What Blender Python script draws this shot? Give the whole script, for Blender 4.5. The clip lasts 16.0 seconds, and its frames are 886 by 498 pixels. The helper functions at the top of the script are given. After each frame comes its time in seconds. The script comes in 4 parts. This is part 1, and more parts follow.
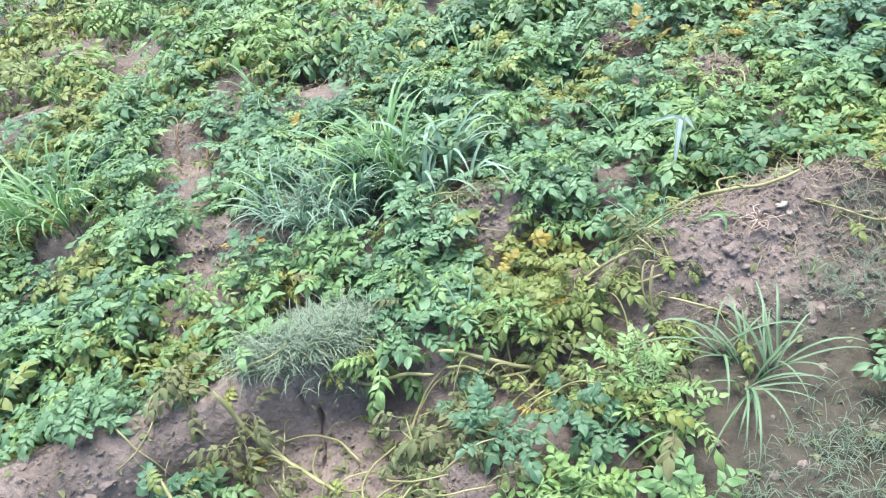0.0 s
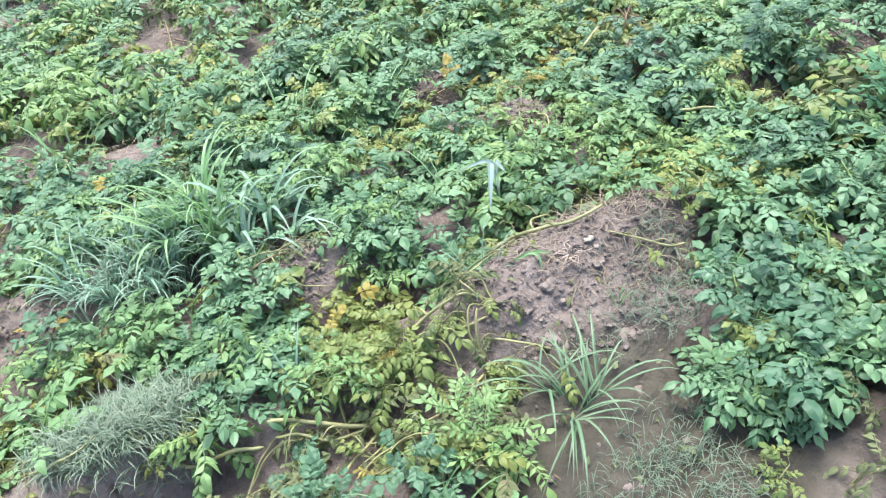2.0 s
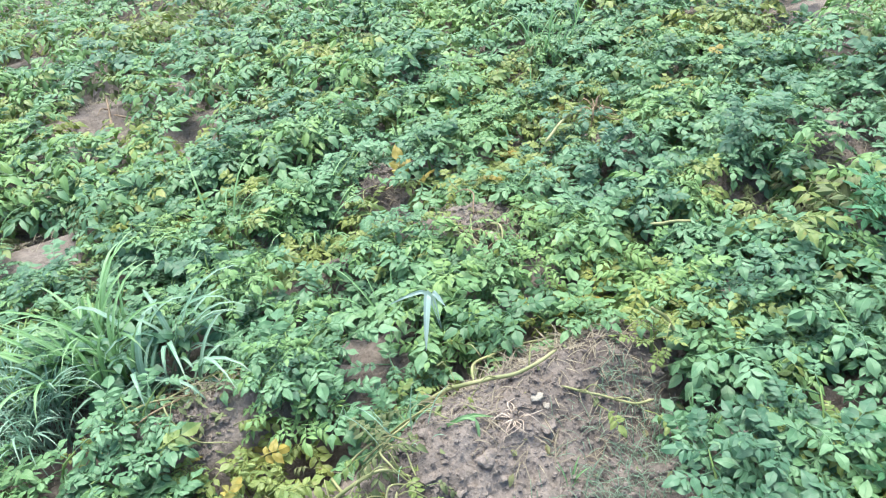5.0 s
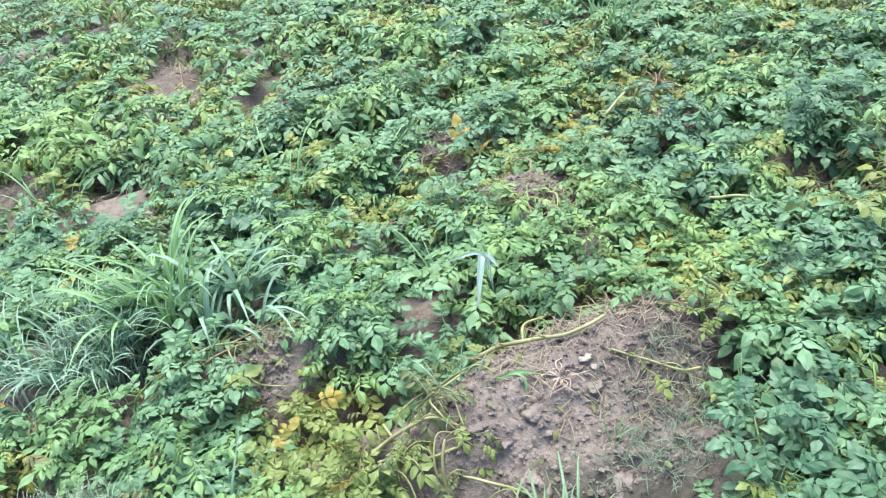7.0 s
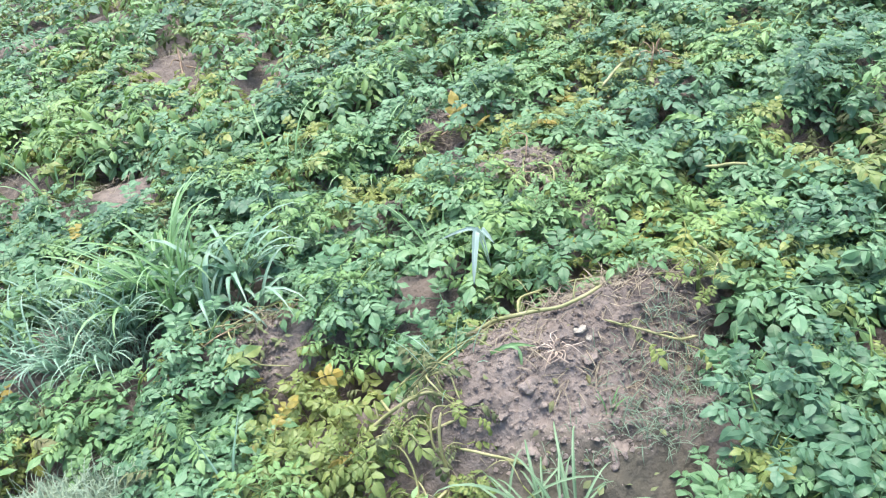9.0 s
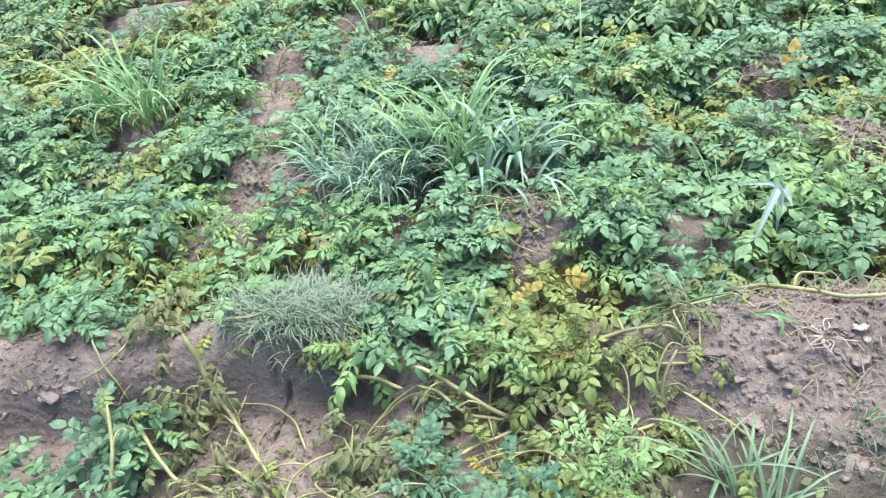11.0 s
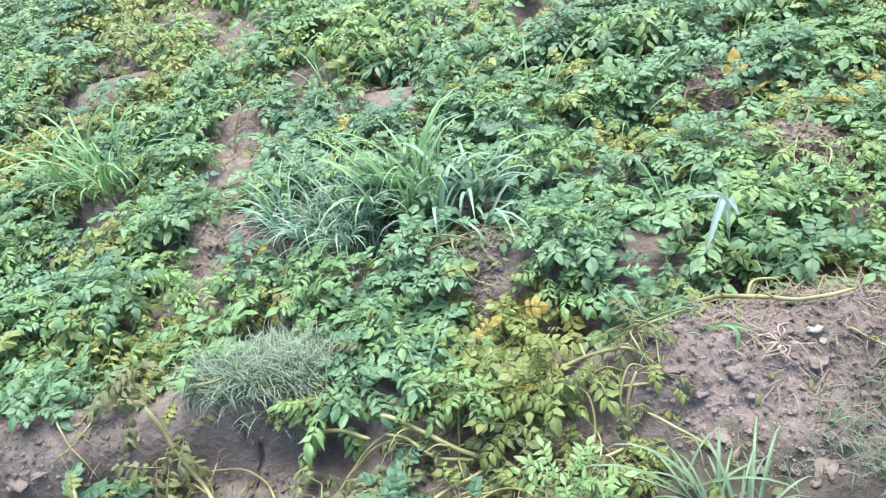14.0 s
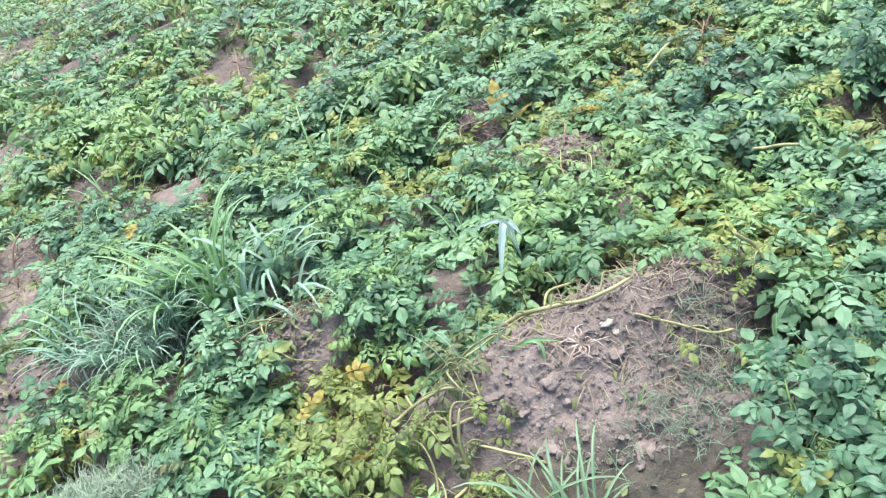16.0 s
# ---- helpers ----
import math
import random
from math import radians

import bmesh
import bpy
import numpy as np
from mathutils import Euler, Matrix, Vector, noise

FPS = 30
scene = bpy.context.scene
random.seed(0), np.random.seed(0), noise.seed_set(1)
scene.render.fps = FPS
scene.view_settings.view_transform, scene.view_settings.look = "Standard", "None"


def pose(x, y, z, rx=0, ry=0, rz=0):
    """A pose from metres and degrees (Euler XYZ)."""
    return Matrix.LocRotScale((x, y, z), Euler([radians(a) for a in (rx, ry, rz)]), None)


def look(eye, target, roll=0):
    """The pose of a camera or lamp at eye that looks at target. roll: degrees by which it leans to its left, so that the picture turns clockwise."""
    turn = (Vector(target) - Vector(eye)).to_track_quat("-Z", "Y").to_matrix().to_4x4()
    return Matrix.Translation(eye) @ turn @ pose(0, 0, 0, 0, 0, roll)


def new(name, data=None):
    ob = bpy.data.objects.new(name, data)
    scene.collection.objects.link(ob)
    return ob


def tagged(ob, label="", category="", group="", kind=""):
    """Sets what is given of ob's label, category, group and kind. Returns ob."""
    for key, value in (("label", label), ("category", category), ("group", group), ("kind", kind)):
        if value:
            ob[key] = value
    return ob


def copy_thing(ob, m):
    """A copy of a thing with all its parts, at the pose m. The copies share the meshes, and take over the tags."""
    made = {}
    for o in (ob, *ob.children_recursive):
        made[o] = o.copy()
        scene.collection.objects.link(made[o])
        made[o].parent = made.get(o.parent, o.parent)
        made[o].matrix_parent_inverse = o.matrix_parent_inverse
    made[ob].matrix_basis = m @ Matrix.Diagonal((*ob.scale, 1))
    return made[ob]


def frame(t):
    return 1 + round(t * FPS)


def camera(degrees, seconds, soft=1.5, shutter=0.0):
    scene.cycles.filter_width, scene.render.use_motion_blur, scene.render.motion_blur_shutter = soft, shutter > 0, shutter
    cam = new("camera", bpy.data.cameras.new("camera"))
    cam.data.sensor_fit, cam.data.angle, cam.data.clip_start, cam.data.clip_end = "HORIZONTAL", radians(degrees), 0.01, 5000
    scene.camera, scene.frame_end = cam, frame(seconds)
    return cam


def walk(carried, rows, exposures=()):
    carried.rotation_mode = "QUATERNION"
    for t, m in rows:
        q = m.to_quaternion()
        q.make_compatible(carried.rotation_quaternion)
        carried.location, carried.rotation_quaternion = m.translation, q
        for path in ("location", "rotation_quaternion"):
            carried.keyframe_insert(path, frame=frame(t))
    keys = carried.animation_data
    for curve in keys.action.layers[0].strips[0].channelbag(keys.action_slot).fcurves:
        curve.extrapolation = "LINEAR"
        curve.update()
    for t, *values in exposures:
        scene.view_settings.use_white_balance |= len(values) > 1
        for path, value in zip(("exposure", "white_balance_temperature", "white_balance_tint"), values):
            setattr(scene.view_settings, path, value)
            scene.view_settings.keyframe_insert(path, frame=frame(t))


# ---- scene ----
cam = camera(64.3, 16.0, 1.2)
PATH = [
    (0, (-0.124, 0.109, 1.546), (-0.147, 1.647, 0.268), -16.2),
    (0.5, (-0.105, 0.111, 1.55), (-0.08, 1.694, 0.328), -15.7),
    (1, (-0.09, 0.12, 1.547), (-0.034, 1.696, 0.316), -14.4),
    (1.5, (-0.071, 0.11, 1.532), (0.158, 1.641, 0.266), -12.9),
    (2, (-0.044, 0.131, 1.538), (0.369, 1.624, 0.273), -10.9),
    (2.5, (0.018, 0.216, 1.532), (0.624, 1.711, 0.35), -6.2),
    (3, (0.11, 0.337, 1.514), (0.873, 1.787, 0.367), -1.1),
    (3.5, (0.141, 0.388, 1.523), (0.881, 1.872, 0.404), -4.3),
    (4, (0.197, 0.427, 1.524), (0.756, 2.034, 0.472), -6.4),
    (4.5, (0.247, 0.453, 1.527), (0.772, 2.034, 0.42), -7.5),
    (5, (0.257, 0.446, 1.524), (0.738, 1.993, 0.352), -9.3),
    (5.2, (0.252, 0.442, 1.527), (0.679, 1.987, 0.331), -9.7),
    (7.3, (0.225, 0.381, 1.513), (0.549, 1.951, 0.317), -10.2),
    (7.5, (0.231, 0.381, 1.514), (0.591, 1.939, 0.313), -10.3),
    (8, (0.242, 0.376, 1.512), (0.582, 1.938, 0.311), -11.1),
    (8.2, (0.251, 0.379, 1.511), (0.579, 1.936, 0.301), -11.7),
    (10.3, (0.271, 0.315, 1.468), (0.25, 1.878, 0.222), -12.4),
    (10.5, (0.244, 0.316, 1.466), (0.124, 1.862, 0.203), -12.0),
    (11, (0.163, 0.316, 1.472), (-0.236, 1.785, 0.175), -9.1),
    (11.5, (0.113, 0.326, 1.471), (-0.38, 1.723, 0.127), -8.8),
    (12, (0.119, 0.333, 1.475), (-0.384, 1.747, 0.152), -10.4),
    (12.5, (0.155, 0.333, 1.478), (-0.358, 1.779, 0.195), -11.7),
    (13, (0.19, 0.329, 1.476), (-0.311, 1.796, 0.213), -13.6),
    (13.5, (0.225, 0.326, 1.474), (-0.263, 1.816, 0.233), -13.8),
    (14, (0.267, 0.338, 1.473), (-0.116, 1.872, 0.248), -14.4),
    (14.5, (0.319, 0.342, 1.464), (0.07, 1.928, 0.271), -16.2),
    (15, (0.372, 0.347, 1.456), (0.341, 1.953, 0.265), -17.3),
    (15.5, (0.397, 0.346, 1.456), (0.45, 1.956, 0.27), -18.6),
    (16, (0.403, 0.345, 1.457), (0.455, 1.943, 0.255), -18.9),
]
EXPOSURES = [(0.0, 2.0, 6260, 11), (2.0, 2.0, 6260, 11), (3.2, 1.97, 6250, 3), (4.8, 1.97, 6230, 3), (7.3, 1.96, 6240, 7), (10.3, 1.97, 6260, 10), (16.0, 1.99, 6250, 11)]
walk(cam, [(t, look(eye, target, roll)) for t, eye, target, roll in PATH], EXPOSURES)

# ---- world and light: a bright, hazy, sunless sky ----
world = bpy.data.worlds.new("sky")
scene.world = world
world.use_nodes = True
wn, wl = world.node_tree.nodes, world.node_tree.links
wn.clear()
sky = wn.new("ShaderNodeTexSky")
sky.sky_type = "NISHITA"
sky.sun_disc = False
SUN_EL, SUN_ROT = radians(74), radians(18)
sky.sun_elevation, sky.sun_rotation = SUN_EL, SUN_ROT
sky.air_density, sky.dust_density, sky.ozone_density = 1.0, 2.5, 1.0
back = wn.new("ShaderNodeBackground")
back.inputs["Strength"].default_value = 0.102
wout = wn.new("ShaderNodeOutputWorld")
wl.new(sky.outputs[0], back.inputs[0])
wl.new(back.outputs[0], wout.inputs[0])

sun = new("sun", bpy.data.lights.new("sun", "SUN"))
sun.data.energy, sun.data.angle, sun.data.color = 1.85, radians(46), (1.0, 0.96, 0.88)
sun_way = Vector((math.sin(SUN_ROT) * math.cos(SUN_EL), math.cos(SUN_ROT) * math.cos(SUN_EL), math.sin(SUN_EL)))
sun.matrix_world = look(sun_way * 20, (0, 0, 0))


# ---- materials ----
class Nodes:
    """A small helper that chains shader nodes."""

    def __init__(self, name):
        self.mat = bpy.data.materials.new(name)
        self.mat.use_nodes = True
        self.tree = self.mat.node_tree
        self.tree.nodes.clear()
        self.out = self.tree.nodes.new("ShaderNodeOutputMaterial")

    def put(self, value, socket):
        if hasattr(value, "is_linked"):
            self.tree.links.new(value, socket)
        elif isinstance(value, tuple) and len(value) == 3 and socket.type == "RGBA":
            socket.default_value = (*value, 1)
        else:
            socket.default_value = value

    def math(self, op, a, b=0.0, c=0.0, clamp=False):
        n = self.tree.nodes.new("ShaderNodeMath")
        n.operation, n.use_clamp = op, clamp
        for value, socket in zip((a, b, c), n.inputs):
            self.put(value, socket)
        return n.outputs[0]

    def mix(self, f, a, b, blend="MIX"):
        n = self.tree.nodes.new("ShaderNodeMix")
        n.data_type, n.blend_type = "RGBA", blend
        for value, socket in ((f, n.inputs[0]), (a, n.inputs[6]), (b, n.inputs[7])):
            self.put(value, socket)
        return n.outputs[2]

    def noise(self, scale, detail=3.0, rough=0.55, coords=None):
        n = self.tree.nodes.new("ShaderNodeTexNoise")
        n.inputs["Scale"].default_value, n.inputs["Detail"].default_value = scale, detail
        n.inputs["Roughness"].default_value = rough
        self.put(self.place() if coords is None else coords, n.inputs["Vector"])
        return n.outputs[0]

    def voronoi(self, scale, feature="F1"):
        n = self.tree.nodes.new("ShaderNodeTexVoronoi")
        n.feature = feature
        n.inputs["Scale"].default_value = scale
        self.put(self.place(), n.inputs["Vector"])
        return n.outputs["Distance"]

    def place(self):
        return self.tree.nodes.new("ShaderNodeNewGeometry").outputs["Position"]

    def island(self):
        return self.tree.nodes.new("ShaderNodeNewGeometry").outputs["Random Per Island"]

    def thing(self):
        return self.tree.nodes.new("ShaderNodeObjectInfo").outputs["Random"]

    def uv(self):
        u = self.tree.nodes.new("ShaderNodeUVMap")
        s = self.tree.nodes.new("ShaderNodeSeparateXYZ")
        self.tree.links.new(u.outputs[0], s.inputs[0])
        return s.outputs[0], s.outputs[1]

    def ramp(self, f, low, high):
        n = self.tree.nodes.new("ShaderNodeMapRange")
        n.interpolation_type = "SMOOTHSTEP"
        for value, socket in zip((f, low, high, 0.0, 1.0), n.inputs):
            self.put(value, socket)
        return n.outputs[0]

    def bump(self, height, strength, distance):
        n = self.tree.nodes.new("ShaderNodeBump")
        n.inputs["Strength"].default_value, n.inputs["Distance"].default_value = strength, distance
        self.put(height, n.inputs["Height"])
        return n.outputs[0]

    def finish(self, color, rough, normal=None, spec=0.5, thin=0.0, thin_color=None):
        b = self.tree.nodes.new("ShaderNodeBsdfPrincipled")
        self.put(color, b.inputs["Base Color"])
        self.put(rough, b.inputs["Roughness"])
        self.put(spec, b.inputs["Specular IOR Level"])
        if thin:
            b.inputs["Sheen Weight"].default_value, b.inputs["Sheen Roughness"].default_value = 0.06, 0.45
        if normal is not None:
            self.put(normal, b.inputs["Normal"])
        shader = b.outputs[0]
        if thin:
            t = self.tree.nodes.new("ShaderNodeBsdfTranslucent")
            self.put(color if thin_color is None else thin_color, t.inputs[0])
            m = self.tree.nodes.new("ShaderNodeMixShader")
            m.inputs[0].default_value = thin
            self.tree.links.new(shader, m.inputs[1])
            self.tree.links.new(t.outputs[0], m.inputs[2])
            shader = m.outputs[0]
        self.tree.links.new(shader, self.out.inputs[0])
        return self.mat


def leaf_material(name, low, high, warm, spots, spot_color, rough=0.42, spec=0.42, patchy=0.5):
    """Living leaf: a tone for each leaf and leaflet, regional drift, a pale midrib, faint side veins and blight spots."""
    n = Nodes(name)
    tone = n.math("FRACT", n.math("ADD", n.thing(), n.math("MULTIPLY", n.island(), 0.55)))
    color = n.mix(tone, low, high)
    region = n.ramp(n.noise(1.7, 2.0), 0.42, 0.66)
    color = n.mix(n.math("MULTIPLY", region, patchy), color, warm)
    u, v = n.uv()
    side = n.math("ABSOLUTE", v)
    rib = n.math("SINE", n.math("MULTIPLY", n.math("SUBTRACT", u, n.math("MULTIPLY", side, 0.16)), 40.0))
    mid = n.math("SUBTRACT", 1.0, n.ramp(side, 0.0, 0.10))
    veins = n.math("MAXIMUM", mid, n.math("MULTIPLY", n.ramp(rib, 0.6, 1.0), 0.22))
    color = n.mix(n.math("MULTIPLY", veins, 0.22), color, tuple(min(1.0, c * 1.4 + 0.03) for c in high))
    color = n.mix(n.math("MULTIPLY", n.ramp(n.noise(16.0, 3.0), 0.4, 0.8), 0.22), color, tuple(c * 0.7 for c in low))
    blight = n.math("MULTIPLY", n.ramp(n.noise(55.0, 2.0), 0.62 - spots * 0.16, 0.70), n.ramp(n.island(), 0.75 - spots * 0.7, 1.0))
    color = n.mix(n.math("MULTIPLY", blight, min(1.0, 0.55 + spots * 0.4)), color, spot_color)
    relief = n.math("ADD", n.math("MULTIPLY", veins, -0.7), n.math("MULTIPLY", n.noise(60.0, 1.0), 0.5))
    return n.finish(color, n.math("ADD", rough, n.math("MULTIPLY", n.noise(9.0, 2.0), 0.12)), n.bump(relief, 0.35, 0.003), spec, 0.16, n.mix(0.5, color, (0.16, 0.27, 0.035)))


GREEN = leaf_material("leaf_green", (0.066, 0.158, 0.068), (0.170, 0.300, 0.162), (0.165, 0.285, 0.080), 0.05, (0.16, 0.13, 0.05))
FRESH = leaf_material("leaf_fresh", (0.038, 0.106, 0.054), (0.104, 0.206, 0.118), (0.090, 0.186, 0.066), 0.0, (0.15, 0.14, 0.05))
BRIGHT = leaf_material("leaf_light", (0.105, 0.215, 0.062), (0.235, 0.370, 0.150), (0.230, 0.330, 0.090), 0.05, (0.18, 0.15, 0.05))
LIME = leaf_material("leaf_yellowing", (0.095, 0.160, 0.042), (0.235, 0.280, 0.085), (0.250, 0.265, 0.055), 0.4, (0.24, 0.16, 0.05), patchy=0.7)
GOLD = leaf_material("leaf_gold", (0.220, 0.195, 0.040), (0.340, 0.270, 0.055), (0.290, 0.200, 0.040), 0.5, (0.26, 0.13, 0.04), patchy=0.6)
DULL = leaf_material("leaf_withered", (0.104, 0.136, 0.060), (0.215, 0.246, 0.115), (0.198, 0.194, 0.095), 0.6, (0.16, 0.11, 0.07), 0.7, 0.3, 0.7)
FERNY = leaf_material("leaf_weed", (0.052, 0.160, 0.070), (0.090, 0.230, 0.105), (0.080, 0.215, 0.080), 0.0, (0.1, 0.1, 0.05))


def grass_material(name, low, high, dry):
    n = Nodes(name)
    tone = n.math("FRACT", n.math("ADD", n.thing(), n.island()))
    color = n.mix(tone, low, high)
    u, v = n.uv()
    color = n.mix(n.math("MULTIPLY", n.ramp(u, 0.72, 1.05), 0.5), color, dry)
    color = n.mix(n.math("MULTIPLY", n.math("SUBTRACT", 1.0, n.ramp(n.math("ABSOLUTE", v), 0.0, 0.25)), 0.35), color, tuple(min(1, c * 1.4 + 0.05) for c in high))
    lines = n.math("SINE", n.math("MULTIPLY", v, 28.0))
    return n.finish(color, 0.42, n.bump(lines, 0.25, 0.001), 0.6, 0.25)


BLADE = grass_material("grass_blade", (0.140, 0.290, 0.090), (0.260, 0.430, 0.200), (0.32, 0.37, 0.22))
BLUE_BLADE = grass_material("grass_bluish", (0.150, 0.290, 0.180), (0.300, 0.440, 0.320), (0.34, 0.38, 0.28))
PALE_BLADE = grass_material("grass_pale", (0.36, 0.48, 0.42), (0.45, 0.57, 0.50), (0.30, 0.35, 0.29))
DUSK_BLADE = grass_material("grass_dusky", (0.095, 0.185, 0.085), (0.210, 0.320, 0.180), (0.30, 0.33, 0.22))
THIN = grass_material("grass_thin", (0.095, 0.155, 0.095), (0.190, 0.255, 0.170), (0.28, 0.28, 0.19))
WIRY = grass_material("grass_wiry", (0.120, 0.200, 0.120), (0.300, 0.380, 0.265), (0.33, 0.31, 0.22))
STRAW = grass_material("straw", (0.17, 0.135, 0.09), (0.33, 0.28, 0.19), (0.30, 0.25, 0.17))


def stem_material(name, low, high, brown):
    n = Nodes(name)
    color = n.mix(n.ramp(n.noise(14.0, 3.0), 0.35, 0.65), low, high)
    color = n.mix(n.math("MULTIPLY", n.ramp(n.noise(70.0, 3.0), 0.58, 0.72), 0.6), color, brown)
    return n.finish(color, 0.5, n.bump(n.noise(120.0, 2.0), 0.4, 0.002), 0.5)


STEM = stem_material("stem_green", (0.13, 0.22, 0.06), (0.24, 0.32, 0.10), (0.22, 0.19, 0.07))
PALE_STEM = stem_material("stem_pale", (0.190, 0.205, 0.080), (0.33, 0.315, 0.150), (0.17, 0.12, 0.07))
PALE_ROOT = stem_material("root_pale", (0.34, 0.26, 0.20), (0.52, 0.43, 0.34), (0.22, 0.15, 0.11))
ROOT = stem_material("root_brown", (0.16, 0.10, 0.06), (0.30, 0.21, 0.12), (0.09, 0.06, 0.04))


def soil_material(name, low, high, crumbly, dug_floor=False):
    n = Nodes(name)
    color = n.mix(n.ramp(n.noise(2.6, 4.0), 0.35, 0.68), low, high)
    color = n.mix(n.math("MULTIPLY", n.ramp(n.noise(21.0, 5.0, 0.65), 0.42, 0.70), 0.55), color, tuple(c * 0.62 for c in low))
    color = n.mix(n.math("MULTIPLY", n.ramp(n.noise(8.0, 3.0), 0.56, 0.74), 0.4), color, (0.27, 0.228, 0.198))
    color = n.mix(n.math("MULTIPLY", n.ramp(n.noise(160.0, 3.0), 0.60, 0.72), 0.4), color, (0.30, 0.26, 0.22))
    if dug_floor:  # darker olive-brown tone around the dug floor, with a ragged edge
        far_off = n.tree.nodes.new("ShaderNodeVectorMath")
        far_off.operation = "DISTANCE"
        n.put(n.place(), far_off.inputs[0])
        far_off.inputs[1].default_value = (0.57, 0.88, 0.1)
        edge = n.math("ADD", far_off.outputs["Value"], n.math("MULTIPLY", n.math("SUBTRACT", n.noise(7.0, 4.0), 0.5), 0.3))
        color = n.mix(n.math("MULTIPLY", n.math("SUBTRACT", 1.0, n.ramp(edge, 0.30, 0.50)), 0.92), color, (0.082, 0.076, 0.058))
    grain = n.math("ADD", n.math("MULTIPLY", n.noise(110.0, 5.0, 0.7), 0.5), n.math("MULTIPLY", n.noise(24.0, 5.0, 0.65), 1.2))
    grain = n.math("ADD", grain, n.math("MULTIPLY", n.voronoi(46.0), crumbly))
    return n.finish(color, 0.95, n.bump(grain, 0.9, 0.012), 0.2)


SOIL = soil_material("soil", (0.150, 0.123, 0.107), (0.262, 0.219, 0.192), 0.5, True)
CLOD = soil_material("soil_clod", (0.160, 0.131, 0.114), (0.285, 0.238, 0.208), 0.2)
PALE_ROCK = soil_material("stone_pale", (0.34, 0.30, 0.25), (0.45, 0.40, 0.33), 0.05)

# ---- mesh helpers ----
rng = random.Random(11)


def mesh_of(name, verts, faces, mats, uvs=None, which=None, smooth=True):
    me = bpy.data.meshes.new(name)
    me.from_pydata([tuple(v) for v in verts], [], faces)
    for m in mats:
        me.materials.append(m)
    if uvs is not None:
        layer = me.uv_layers.new(name="uv")
        index = np.zeros(len(me.loops), dtype=np.int32)
        me.loops.foreach_get("vertex_index", index)
        layer.data.foreach_set("uv", np.asarray(uvs, dtype=np.float32)[index].ravel())
    if which is not None:
        me.polygons.foreach_set("material_index", np.asarray(which, dtype=np.int32))
    me.polygons.foreach_set("use_smooth", np.full(len(me.polygons), smooth))
    me.update()
    if uvs is not None:
        crease(me, np.asarray(uvs, dtype=np.float32)[:, 1])
    return me


def crease(me, across):
    """Sharp midribs: the edges whose two ends lie on a leaf's middle line."""
    ends = np.zeros(len(me.edges) * 2, dtype=np.int32)
    me.edges.foreach_get("vertices", ends)
    on_rib = (np.abs(across[ends]) < 0.01).reshape(-1, 2).all(1)
    me.attributes.new("sharp_edge", "BOOLEAN", "EDGE").data.foreach_set("value", on_rib)


def part(name, me, parent, m=None, label=""):
    ob = new(name, me)
    ob.parent = parent
    if m is not None:
        ob.matrix_basis = m
    return tagged(ob, label)


class Shape:
    """Vertices, faces and leaf coordinates that grow piece by piece."""

    def __init__(self):
        self.v, self.f, self.uv = [], [], []

    def add(self, verts, faces, uvs, m=None):
        k = len(self.v)
        self.v += [m @ Vector(p) for p in verts] if m is not None else [Vector(p) for p in verts]
        self.f += [tuple(i + k for i in face) for face in faces]
        self.uv += uvs

    def mesh(self, name, mat, smooth=True):
        return mesh_of(name, self.v, self.f, [mat], self.uv, None, smooth)


def leaflet(length, width, fold, droop, rows, r, twist=0.0, lobed=0.0):
    """An ovate leaflet along +x with a folded midrib, a hanging tip and a waved edge."""
    verts, uvs, faces = [(0, 0, 0)], [(0.0, 0.0)], []
    wave = r.uniform(0, 6.28)
    fold *= r.uniform(-1.5, 0.5)
    for i in range(1, rows + 1):
        s = i / (rows + 1)
        w = width * 0.5 * math.sin(math.pi * s ** 0.74) ** 0.9
        if lobed:
            w *= 1.0 - lobed * (i % 2)
        x, z = length * s * (1 - 0.12 * droop * s), -droop * length * s * s * 0.55
        for side in (-1, 0, 1):
            lift = abs(side) * (fold * w + 0.12 * width * math.sin(wave + 9 * s + 2 * side))
            verts.append((x - 0.05 * length * abs(side) * (s - 0.3), side * w, z + lift + twist * side * w * s))
            uvs.append((s, float(side)))
    last = len(verts)
    verts.append((length * (1 - 0.12 * droop), 0, -droop * length * 0.55))
    uvs.append((1.0, 0.0))
    faces += [(0, 2, 1), (0, 3, 2)]
    for i in range(rows - 1):
        a = 1 + 3 * i
        faces += [(a, a + 1, a + 4, a + 3), (a + 1, a + 2, a + 5, a + 4)]
    a = last - 3
    faces += [(a, a + 1, last), (a + 1, a + 2, last)]
    return verts, faces, uvs


